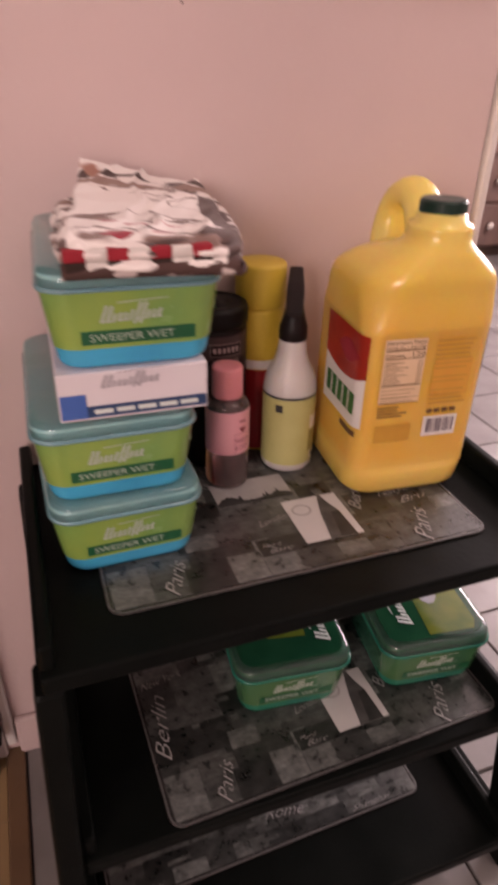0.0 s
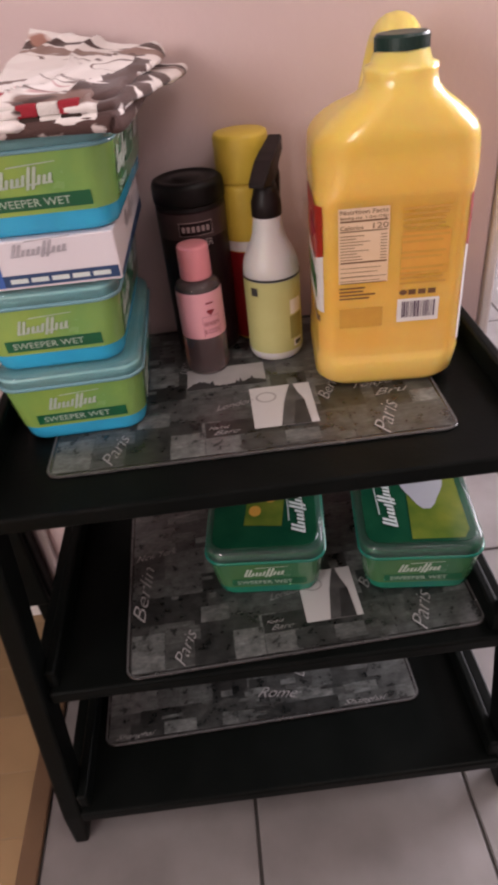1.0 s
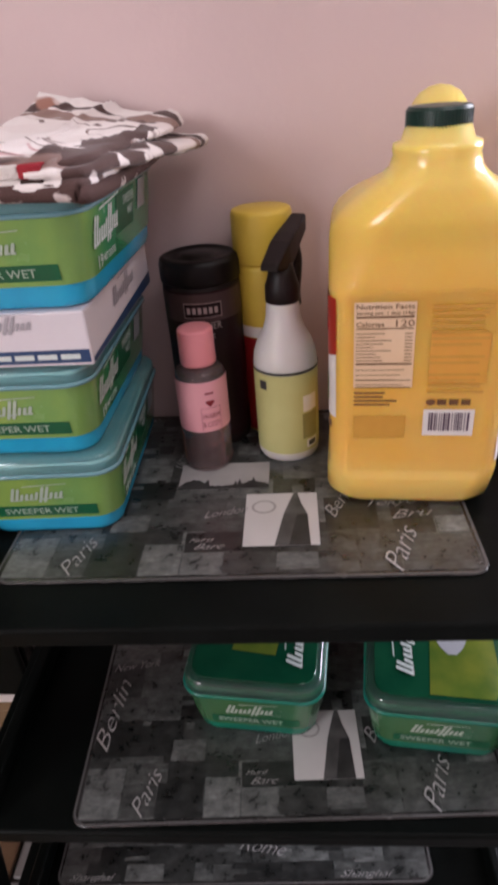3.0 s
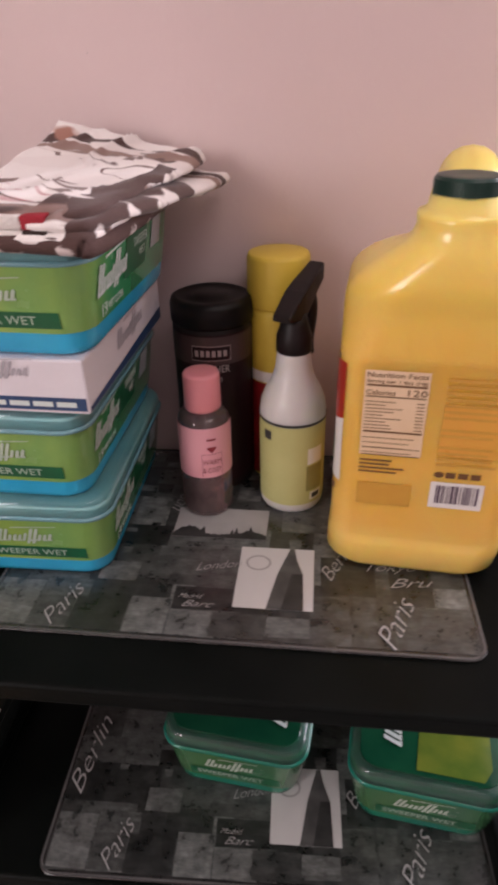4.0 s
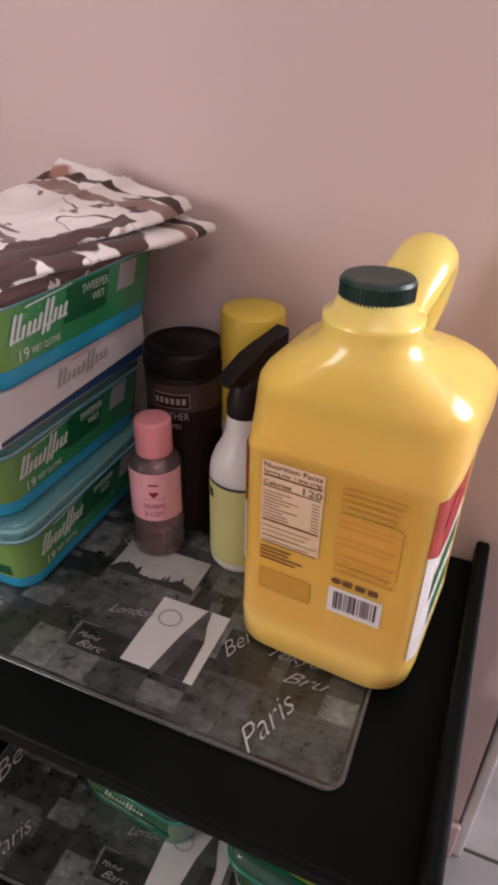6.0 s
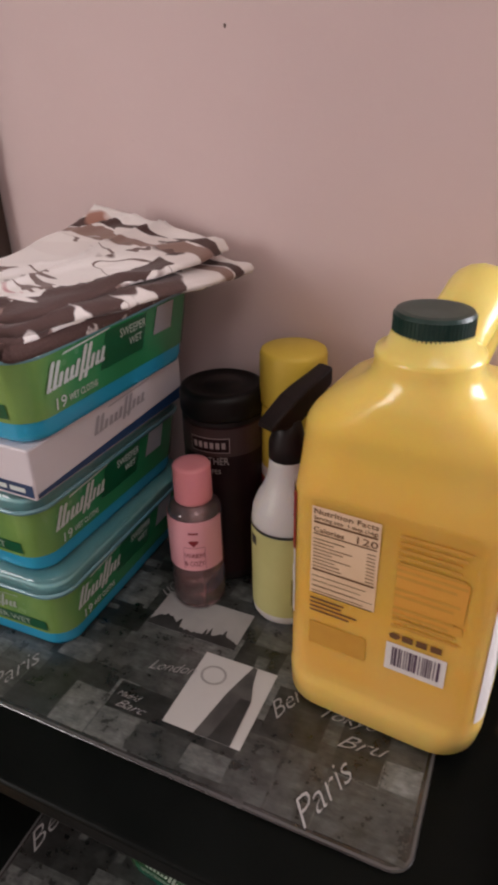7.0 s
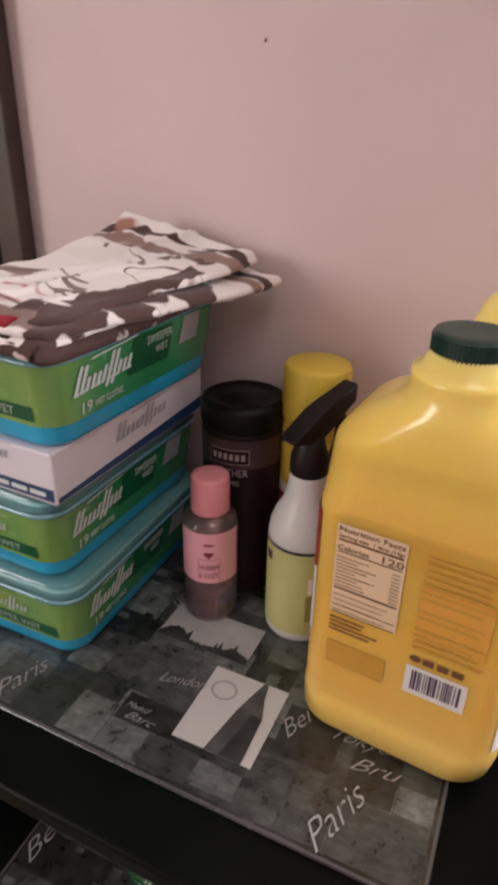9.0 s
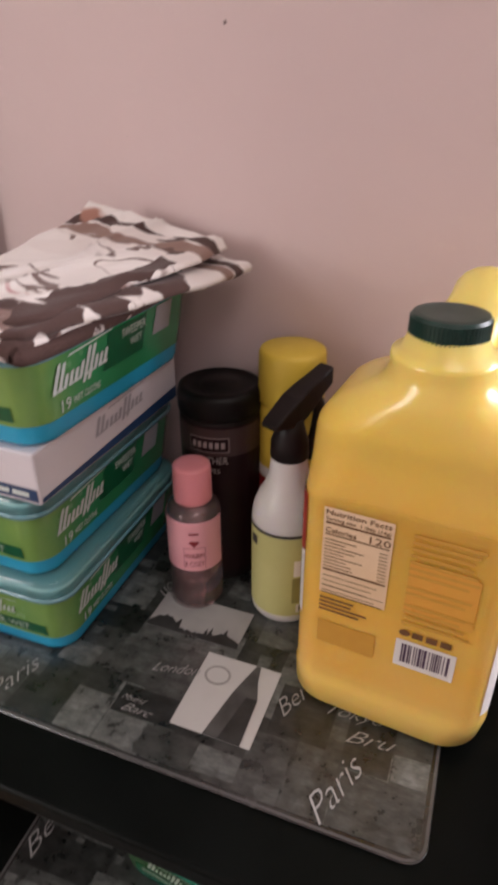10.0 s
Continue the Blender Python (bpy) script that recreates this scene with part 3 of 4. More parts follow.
def slanted_leg(side, y_top, y_bot, depth):
    """A leg with a tapered foot that leans outwards."""
    loops = []
    for z, kx, ky in ((0, 0.6, 0.30), (0.004, 0.75, 0.38), (0.07, 1.0, 0.5), (LEG_TOP - 0.004, 1.0, 0.5), (LEG_TOP, 0.9, 0.45)):
        cx, cy = leg_x(side, z), y_bot + (y_top - y_bot) * z / LEG_TOP
        loops.append([(cx + px, cy + py, z) for px, py, _ in rounded(LEG * kx, depth * ky, 0.004, 0, n=3)])
    return rings(bmesh.new(), loops)


for side in (-1, 1):
    part("leg", slanted_leg(side, -0.030, -0.098, 0.042), black_lacquer, cart)
    part("leg", slanted_leg(side, 0.278, 0.285, 0.03), black_lacquer, cart)
    for z in (Z1 - 0.04, Z2 - 0.016, Z3 - 0.016):
        f, x = -0.03 - 0.068 * (Z1 - z) / Z1, leg_x(side, z)
        part("cross_bar", block(x - 0.009, x + 0.009, f + 0.02, 0.265, z - 0.012, z + 0.012, 0.003), black_lacquer, cart)

# ---- the placemats ----
MW, MD = 0.43, 0.292


def placemat(m, label):
    ob = thing("placemat", m, label, "placemat", "placemats on the cart")
    part("sheet", rings(bmesh.new(), [[(x + MW / 2, y + MD / 2, z) for x, y, _ in rounded(MW / 2 - e, MD / 2 - e, 0.016, 0)] for e, z in ((0.0006, 0), (0, 0.0006), (0, 0.0016), (0.0006, 0.0022))]), mat_vinyl, ob)
    edge = bmesh.new()
    for e0, e1 in ((0.0008, 0.0030),):
        out = [(x + MW / 2, y + MD / 2, 0.0024) for x, y, _ in rounded(MW / 2 - e0, MD / 2 - e0, 0.016, 0)]
        inn = [(x + MW / 2, y + MD / 2, 0.0024) for x, y, _ in rounded(MW / 2 - e1, MD / 2 - e1, 0.014, 0)]
        rings(edge, [out, inn], ends=False)
    part("border", edge, mat_edge, ob, "worn pale edge")
    rnd = random.Random(11)
    tones = ([], [], [])

    def clip(x0, y0, x1, y1, tone, z):
        """One clipping with slightly torn corners."""
        j = lambda: rnd.uniform(-0.0008, 0.0008)
        tones[tone].append([(x0 + j(), y0 + j(), z), (x1 + j(), y0 + j(), z), (x1 + j(), y1 + j(), z), (x0 + j(), y1 + j(), z)])

    y = 0.006
    while y < MD - 0.007:
        y1 = min(MD - 0.006, y + rnd.uniform(0.020, 0.050))
        if MD - y1 < 0.022:
            y1 = MD - 0.006
        x = 0.006
        while x < MW - 0.007:
            x1 = min(MW - 0.006, x + rnd.uniform(0.018, 0.060))
            if MW - x1 < 0.02:
                x1 = MW - 0.006
            clip(x - 0.0004, y - 0.0004, x1 + 0.0004, y1 + 0.0004, rnd.choice((0, 0, 1, 1, 1, 2)), 0.00244 + rnd.uniform(0, 0.0001))
            x = x1
        y = y1
    # clippings pasted over the first ones
    for i, (x0, y0, x1, y1, tone) in enumerate((
            (0.130, 0.006, 0.166, 0.046, 2), (0.167, 0.006, 0.203, 0.034, 2), (0.167, 0.035, 0.250, 0.062, 0), (0.204, 0.006, 0.250, 0.034, 0),
            (0.251, 0.010, 0.287, 0.032, 2), (0.288, 0.006, 0.322, 0.060, 1), (0.324, 0.006, 0.358, 0.066, 1), (0.359, 0.006, 0.424, 0.052, 1),
            (0.358, 0.053, 0.395, 0.100, 0), (0.397, 0.054, 0.424, 0.078, 2), (0.296, 0.062, 0.345, 0.112, 0), (0.082, 0.006, 0.129, 0.048, 0),
            (0.092, 0.066, 0.128, 0.090, 2), (0.130, 0.070, 0.160, 0.092, 1), (0.158, 0.064, 0.200, 0.078, 1), (0.007, 0.007, 0.046, 0.060, 2), (0.048, 0.007, 0.081, 0.040, 1), (0.047, 0.042, 0.090, 0.064, 2))):
        clip(x0, y0, x1, y1, tone, 0.00256 + i * 0.00001)
    for i in range(38):
        w, h = rnd.uniform(0.008, 0.036), rnd.uniform(0.004, 0.018)
        x, y = rnd.uniform(0.008, MW - 0.008 - w), rnd.uniform(0.095, MD - 0.008 - h)
        clip(x, y, x + w, y + h, rnd.choice((0, 1, 2, 2)), 0.00276 + i * 0.00001)
    for quads, mat in zip(tones, (photo_dark, photo_mid, photo_pale)):
        tagged(part("collage_print", sheet(quads), mat, ob, "grey photographs and newsprint"), kind="stuff")
    # the two white pictures
    pic = part("picture", sheet([rect_xy(0.220, 0.040, 0.290, 0.120, 0.0033)]), card_white, ob, "white printed picture")
    view = part("picture", sheet([rect_xy(0.148, 0.131, 0.242, 0.179, 0.0033)]), card_grey, ob, "pale grey printed skyline picture")
    part("tower", sheet([[(0.249, 0.0400, 0.0036), (0.2815, 0.0400, 0.0036), (0.280, 0.085, 0.0036), (0.274, 0.103, 0.0036), (0.271, 0.1195, 0.0036), (0.267, 0.1195, 0.0036), (0.262, 0.103, 0.0036), (0.257, 0.085, 0.0036)]]), ink_grey, pic, "grey tower silhouette")
    part("tower", sheet([[(0.262, 0.0400, 0.0038), (0.2815, 0.0400, 0.0038), (0.280, 0.085, 0.0038), (0.270, 0.085, 0.0038)]]), ink_black, pic)
    ring_bm = bmesh.new()
    for i in range(20):
        t0, t1 = 2 * math.pi * i / 20, 2 * math.pi * (i + 1) / 20
        q = [(0.238 + r * 1.15 * math.cos(t), 0.098 + r * math.sin(t), 0.0036) for r, t in ((0.0085, t0), (0.0085, t1), (0.0105, t1), (0.0105, t0))]
        ring_bm.faces.new([ring_bm.verts.new(p) for p in q])
    part("ring", ring_bm, card_grey, pic)
    sk = random.Random(3)
    xs = [0.148 + 0.094 * i / 46 for i in range(47)]
    tops = [0.131 + 0.004 + 0.013 * max(0, math.sin(i * 0.206)) * (1 - 0.012 * i) + sk.uniform(0, 0.003) + (sk.uniform(0.005, 0.012) if i in (14, 15, 29, 31, 38) else 0) for i in range(47)]
    hill = [[(xs[i], 0.131, 0.0036), (xs[i + 1], 0.131, 0.0036), (xs[i + 1], tops[i + 1], 0.0036), (xs[i], tops[i], 0.0036)] for i in range(46)]
    part("skyline", sheet(hill), ink_black, view, "dark skyline")
    for text, x, y, turn, size, width in (("Paris", 0.070, 0.006, 70, 0.024, 0.054), ("Paris", 0.357, 0.003, 68, 0.028, 0.064), ("Berlin", 0.306, 0.078, 64, 0.022, 0.058), ("Berlin", 0.022, 0.078, 82, 0.026, 0.1), ("New York", 0.010, 0.184, 8, 0.016, 0.06), ("London", 0.181, 0.082, 12, 0.015, 0.046), ("Madrid", 0.171, 0.047, 0, 0.008, 0.024), ("Barc", 0.176, 0.037, 0, 0.011, 0.03), ("Tokyo", 0.338, 0.094, 4, 0.016, 0.05), ("Bru", 0.358, 0.074, 6, 0.017, 0.042), ("Shanghai", 0.104, 0.277, 0, 0.011, 0.063), ("Rome", 0.219, 0.244, -10, 0.024, 0.058), ("London", 0.15, 0.222, 78, 0.024, 0.062), ("Shanghai", 0.414, 0.277, 0, 0.011, 0.056)):
        if y > 0.2:
            x, turn = x, turn + 180
            y += 0.008
        writing("city_name", text, size, script_white, ob, pose(x, y, 0.0040, 0, 0, turn), 0.55, "pale slanted city name", width * 0.94, 0.95, -0.015 * size)
    return ob


placemat(pose(0.003, 0.0, Z1 - 0.0035), "grey city-collage vinyl placemat lying on the top shelf")
placemat(pose(0.036, -0.068, Z2 - 0.0035, 0, 0, 2.1) @ Matrix.Diagonal((1.025, 1, 1, 1)), "grey city-collage vinyl placemat lying on the middle shelf")
placemat(pose(-0.042, -0.029, Z3 - 0.0035, 0, 0, 1.6) @ pose(MW * 1.075, MD, 0, 0, 0, 180) @ Matrix.Diagonal((1.075, 1, 1, 1)), "grey city-collage vinyl placemat lying reversed on the bottom shelf")
M = 0.0024  # thickness over which things stand on the mats


# ---- wipes tubs ----
TALL = 1.18
def wipes_tub(m, label, topped):
    ob = thing("wipes_tub", m @ Matrix.Diagonal((1, 1, TALL, 1)), label, "wipes tub", "wet cloth tubs")
    k = lambda z: 0.0655 + 0.0085 * z / 0.062
    q = lambda z: 0.108 + 0.0085 * z / 0.062
    # topped tubs get darker body, sleeve, inner wall and rim colours, standing for shade
    body = part("body", loft([(0, 0.060, 0.102, 0.02, 0), (0.002, 0.064, 0.1065, 0.022, 0), (0.006, 0.0658, 0.1085, 0.023, 0), (0.070, k(0.062), q(0.062), 0.023, 0)]), tub_green_shaded if topped else tub_aqua, ob, "translucent green plastic" if topped else "translucent blue plastic", True)
    part("sleeve", loft([(z, k(z) + 0.0006, q(z) + 0.0006, 0.0235, 0) for z in (0.0165, 0.03, 0.045, 0.0585)], ends=False), teal_print_shaded if topped else tub_print, body, "green and yellow printed sleeve", True)
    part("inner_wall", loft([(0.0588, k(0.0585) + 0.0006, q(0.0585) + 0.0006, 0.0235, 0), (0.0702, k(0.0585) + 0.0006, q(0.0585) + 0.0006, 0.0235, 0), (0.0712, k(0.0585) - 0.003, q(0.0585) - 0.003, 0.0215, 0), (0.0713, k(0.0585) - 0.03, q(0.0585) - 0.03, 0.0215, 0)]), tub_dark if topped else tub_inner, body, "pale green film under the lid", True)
    lid = part("lid", loft([(0.0590, 0.0745, 0.117, 0.024, 0), (0.0620, 0.0750, 0.1175, 0.024, 0), (0.070, 0.0740, 0.1165, 0.024, 0), (0.0735, 0.072, 0.1145, 0.023, 0), (0.0745, 0.069, 0.1115, 0.021, 0)]), tub_lid, ob, "clear aqua plastic lid", True)
    part("lid_rim", loft([(0.0586, 0.0748, 0.1173, 0.024, 0), (0.0590, 0.0768, 0.1193, 0.025, 0), (0.0612, 0.0768, 0.1193, 0.025, 0), (0.0618, 0.0750, 0.1175, 0.024, 0)], ends=False), tub_green_shaded if topped else tub_rim, lid, "blue-tinted rim", True)
    # front banner, logo bars and lettering
    for z0, z1, x0, x1, mat, nm in ((0.020, 0.0305, -0.045, 0.050, tub_dark, "banner"),):
        part(nm, sheet([[(x0, -q(z0) - 0.0011, z0), (x1, -q(z0) - 0.0011, z0), (x1, -q(z1) - 0.0011, z1), (x0, -q(z1) - 0.0011, z1)]]), mat, body, "dark green banner")
    writing("lettering", "SWEEPER WET", 0.008, logo_dim, body, pose(-0.038, -q(0.022) - 0.0015, 0.0225, 97, 0, 0), 0, "white lettering", 0.07)
    part("logo", swoosh(0.05, 0.013), logo_dim, body, "pale slanted logo shape", False, pose(-0.030, -q(0.037) - 0.0016, 0.036, 97, 0, 0))
    # long side facing the jug
    s = sheet([[(k(z) + 0.0012, y, z) for y, z in ((-0.030, 0.030), (0.028, 0.030), (0.034, 0.056), (-0.022, 0.056))]])
    part("banner", s, tub_dark, body, "dark green banner")
    part("logo", swoosh(0.066, 0.019), logo_white, body, "pale slanted logo shape", False, pose(k(0.036) + 0.0018, -0.094, 0.034, 97, 0, 90))
    writing("lettering", "SWEEPER", 0.009, logo_white, body, pose(k(0.045) + 0.0018, -0.004, 0.047, 97, 0, 90), 0, "white lettering", 0.036)
    writing("lettering", "WET", 0.008, logo_white, body, pose(k(0.038) + 0.0018, 0.008, 0.0385, 97, 0, 90), 0, "white lettering", 0.018)
    writing("lettering", "19", 0.012, logo_white, body, pose(k(0.02) + 0.0018, -0.083, 0.0195, 97, 0, 90), 0, "white lettering", 0.011)
    writing("lettering", "WET CLOTHS", 0.007, logo_white, body, pose(k(0.02) + 0.0018, -0.069, 0.021, 97, 0, 90), 0, "white lettering", 0.034)
    part("picture", sheet([[(k(z) + 0.0013, y, z) for y, z in ((0.044, 0.036), (0.072, 0.036), (0.076, 0.057), (0.050, 0.057))]]), tub_violet, body, "pale product picture")
    if topped:
        film = part("film", loft([(0.0750, 0.0665, 0.109, 0.02, 0), (0.0754, 0.066, 0.1085, 0.02, 0)]), tub_film, lid, "green printed film under the lid")
        yz = 0.0758
        if topped == 2:
            part("patch", sheet([[(-0.012, -0.104, yz), (0.050, -0.104, yz), (0.058, -0.09, yz), (0.058, 0.06, yz), (0.02, 0.095, yz), (-0.004, 0.03, yz)]]), tub_yellow, film, "yellow-green printed patch")
            part("patch", sheet([[(0.014 + (0.026 + 0.005 * math.sin(3 * a)) * math.cos(a), -0.012 + (0.036 + 0.006 * math.cos(4 * a)) * math.sin(a), yz + 0.0003) for a in [2 * math.pi * i / 22 for i in range(22)]]]), tub_violet, film, "printed pale cloth picture")
        else:
            part("patch", sheet([[(-0.026, -0.070, yz), (0.022, -0.074, yz), (0.030, 0.02, yz), (-0.018, 0.04, yz)]]), tub_yellow, film, "yellow-green printed patch")
            for px, py, mat in ((-0.012, -0.045, label_amber), (0.008, -0.020, label_amber), (-0.010, -0.008, label_red), (0.006, 0.012, label_amber)):
                part("patch", sheet([[(px + 0.008 * math.cos(a), py + 0.010 * math.sin(a), yz + 0.0003) for a in [2 * math.pi * i / 14 for i in range(14)]]]), mat, film, "small printed fruit picture")
        part("logo", swoosh(0.075, 0.018), logo_white, film, "pale slanted logo shape", False, pose(-0.026, -0.085, yz + 0.0006, 0, 0, 90) if topped == 2 else pose(0.052, -0.09, yz + 0.0006, 0, 0, 90))
    return ob


def swoosh(w, h):
    """A row of plain narrow slanted bars on a rising line under one long thin stroke, standing for a brand mark."""
    tall = (1.0, 0.95, 0.50, 0.52, 0.50, 0.62, 1.0, 0.98, 0.52, 0.50, 0.55)
    bm = bmesh.new()
    n = len(tall)
    for i, t in enumerate(tall):
        x0, x1 = w * (i + 0.12) / n, w * (i + 0.78) / n
        base = 0.16 * h * i / n
        y0, y1 = base - (0.22 * h if i in (6, 7) else 0.0), base + h * t
        r = 0.25 * (x1 - x0)
        sheet([[(px + 0.42 * py, py, 0) for px, py in ((x0 + r, y0), (x1 - r, y0), (x1, y0 + r), (x1, y1 - r), (x1 - r, y1), (x0 + r, y1), (x0, y1 - r), (x0, y0 + r))]], bm)
        # thin foot that ties a bar to the next one
        if i % 3 != 2:
            sheet([[(px + 0.42 * py, py, 0) for px, py in ((x1, base), (x1 + 0.30 * w / n, base), (x1 + 0.30 * w / n, base + 0.12 * h), (x1, base + 0.12 * h))]], bm)
    return sheet([[(0.30 * w, 1.08 * h, 0), (1.14 * w, 1.24 * h, 0), (1.16 * w, 1.29 * h, 0), (0.34 * w, 1.16 * h, 0)]], bm)


TUB_H = 0.0746 * TALL
wipes_tub(pose(0.038, 0.177, Z1 - 0.0011, 0, 0, 0.8), "green and blue plastic tub of wet cloths at the stack's bottom", 0)
wipes_tub(pose(0.036, 0.176, Z1 - 0.0011 + TUB_H, 0, 0, -1.0), "green and blue plastic tub of wet cloths carrying a white carton", 0)
BOX_Z = Z1 - 0.0011 + TUB_H * 2
BOX_H = 0.045
carton = thing("carton", pose(0.055, 0.168, BOX_Z, 0, 0, -1.5), "flat white cardboard carton with a blue lower band", "box")
part("body", block(-0.0655, 0.0655, -0.108, 0.108, 0, BOX_H, 0.0018), box_card, carton)
part("band", sheet([rect_xz(-0.064, 0.003, 0.064, 0.014, -0.1084)]), box_blue, carton, "dark blue band")
part("band", sheet([[(0.0659, -0.106, 0.002), (0.0659, 0.106, 0.002), (0.0659, 0.106, 0.014), (0.0659, -0.106, 0.006)]]), box_blue, carton, "dark blue band")
part("band", sheet([[(-0.0659, -0.106, 0.022), (-0.0659, 0.02, 0.022), (-0.0659, 0.05, 0.043), (-0.0659, -0.106, 0.043)]]), box_sky, carton, "blue printed corner")
part("patch", sheet([[(-0.0663, -0.100, 0.010), (-0.0663, -0.060, 0.010), (-0.0663, -0.060, 0.034), (-0.0663, -0.100, 0.034)]]), box_yellow, carton, "yellow printed patch")
part("patch", sheet([rect_xz(-0.064, 0.003, -0.042, 0.026, -0.1087)]), box_sky, carton, "blue printed corner")
part("logo", swoosh(0.05, 0.012), carton_print, carton, "grey slanted logo shape", False, pose(-0.030, -0.1088, 0.030, 90, 0, 0))
part("logo", swoosh(0.075, 0.016), carton_print, carton, "grey slanted logo shape", False, pose(0.0662, -0.035, 0.022, 90, 0, 90))
bars = [rect_xz(-0.036 + i * 0.019, 0.0062, -0.020 + i * 0.019, 0.0105, -0.1088) for i in range(5)]
tagged(part("fine_print", sheet(bars), logo_white, carton, "white bars of tiny print"), kind="stuff")
wipes_tub(pose(0.062, 0.172, BOX_Z + BOX_H + 0.0004, 0, 0, -2.5), "green and blue plastic tub of wet cloths under a folded towel", 0)
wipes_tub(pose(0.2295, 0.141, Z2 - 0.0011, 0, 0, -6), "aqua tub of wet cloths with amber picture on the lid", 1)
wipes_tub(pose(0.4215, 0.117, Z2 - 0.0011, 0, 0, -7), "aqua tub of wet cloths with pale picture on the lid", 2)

# ---- the folded towel ----
TW = BOX_Z + BOX_H + 0.0004 + TUB_H
towel = thing("folded_towel", pose(0, 0, TW), "folded white cotton towel printed brown and red", "towel")


def fold(corners, thick, seed, wave, lift, peak=0.0):
    """One layer of cloth between four corners (x, y, z): a soft slab with rounded rims and wrinkles; peak lifts its back ridge."""
    c00, c10, c11, c01 = [Vector(c) for c in corners]
    n = 52
    bm = bmesh.new()
    uvs = bm.loops.layers.uv.new("UVMap")
    place = {}
    grids = []
    for side in (0, 1):
        rows = []
        for j in range(n + 1):
            row = []
            for i in range(n + 1):
                u, v = i / n, j / n
                p = (c00 * (1 - u) + c10 * u) * (1 - v) + (c01 * (1 - u) + c11 * u) * v
                du, dv = max(0.0, abs(2 * u - 1) - 0.78) / 0.22, max(0.0, abs(2 * v - 1) - 0.78) / 0.22
                p = p.lerp((c00 + c10 + c11 + c01) / 4, 0.07 * du * dv)
                e = min(u, 1 - u, v, 1 - v)
                edge = math.sqrt(max(0.0, 1 - (1 - min(1, e * 14)) ** 2))
                w = noise.noise((p.x * 26, p.y * 26, seed)) * wave + noise.noise((p.x * 70, p.y * 70, seed + 5)) * wave * 0.3
                w += lift * max(0, noise.noise((u * 3 + v * 2, (u - v) * 7, seed + 9)))
                w += wave * 1.6 * (1 - abs(math.sin(9 * u - 5 * v + 3 * noise.noise((u * 2, v * 2, seed + 4))))) ** 3
                p.z += peak * v ** 4 * (1 - u) ** 1.1
                half = thick * (0.12 + 0.38 * edge)
                j1 = noise.noise((u * 4, v * 4, seed + 3)) * 0.010
                place[(side, j, i)] = (u, v)
                row.append(bm.verts.new((p.x + j1, p.y - j1, p.z + thick / 2 + max(w, -thick * 0.3) * edge + (half if side else -half))))
            rows.append(row)
        grids.append(rows)
    for k, rows in enumerate(grids):
        for j in range(n):
            for i in range(n):
                f = bm.faces.new((rows[j][i], rows[j][i + 1], rows[j + 1][i + 1], rows[j + 1][i]))
                for loop, at in zip(f.loops, ((k, j, i), (k, j, i + 1), (k, j + 1, i + 1), (k, j + 1, i))):
                    loop[uvs].uv = place[at]
    rim = [(i, 0) for i in range(n)] + [(n, j) for j in range(n)] + [(n - i, n) for i in range(n)] + [(0, n - j) for j in range(n)]
    for a, b in zip(rim, rim[1:] + rim[:1]):
        f = bm.faces.new((grids[0][a[1]][a[0]], grids[0][b[1]][b[0]], grids[1][b[1]][b[0]], grids[1][a[1]][a[0]]))
        for loop, at in zip(f.loops, ((0, a[1], a[0]), (0, b[1], b[0]), (1, b[1], b[0]), (1, a[1], a[0]))):
            loop[uvs].uv = place[at]
    return bm


part("fold", fold([(-0.002, 0.042, -0.001), (0.146, 0.030, -0.003), (0.160, 0.284, 0.0), (0.012, 0.286, 0.0)], 0.010, 1, 0.002, 0.0), towel_cotton, towel, "", True)
part("fold", fold([(0.001, 0.043, 0.008), (0.146, 0.033, 0.004), (0.207, 0.303, -0.006), (0.018, 0.284, 0.004)], 0.012, 2, 0.003, 0.003), towel_cotton, towel, "", True)
part("fold", fold([(0.002, 0.048, 0.014), (0.141, 0.044, 0.010), (0.184, 0.294, 0.014), (0.044, 0.276, 0.014)], 0.009, 4, 0.0030, 0.004, 0.035), towel_cotton, towel, "", True)
part("hem", tube(smooth_line([(0.002, 0.047, 0.001), (0.06, 0.043, 0.001), (0.128, 0.039, -0.001), (0.142, 0.048, -0.004), (0.147, 0.12, -0.005), (0.153, 0.20, -0.003), (0.160, 0.275, 0.001)], 8), 0.0064, 14, 1.0), towel_border, towel, "dark rolled hem hanging over the lid", True)


def border_cells(row, first):
    bm = bmesh.new()
    for i in range(first, 7, 2):
        x0, x1 = 0.004 + i * 0.0162, 0.004 + (i + 1) * 0.0162
        y0, y1 = 0.0415 - 0.0006 * i, 0.0415 - 0.0006 * (i + 1)
        z0, z1 = (0.0085, 0.0175) if row else (0.0006, 0.0085)
        b = block(x0, x1, y0 - 0.0015, y0 + 0.012, z0, z1, 0.0015, 2, bm)
    return bm


part("border_check", border_cells(1, 0), towel_red, towel, "red checks of the border", True)
part("border_check", border_cells(1, 1), towel_white, towel, "white checks of the border", True)
part("border_check", border_cells(0, 1), towel_white, towel, "white checks of the border", True)
part("border_check", border_cells(0, 0), towel_dark, towel, "dark brown checks of the border", True)

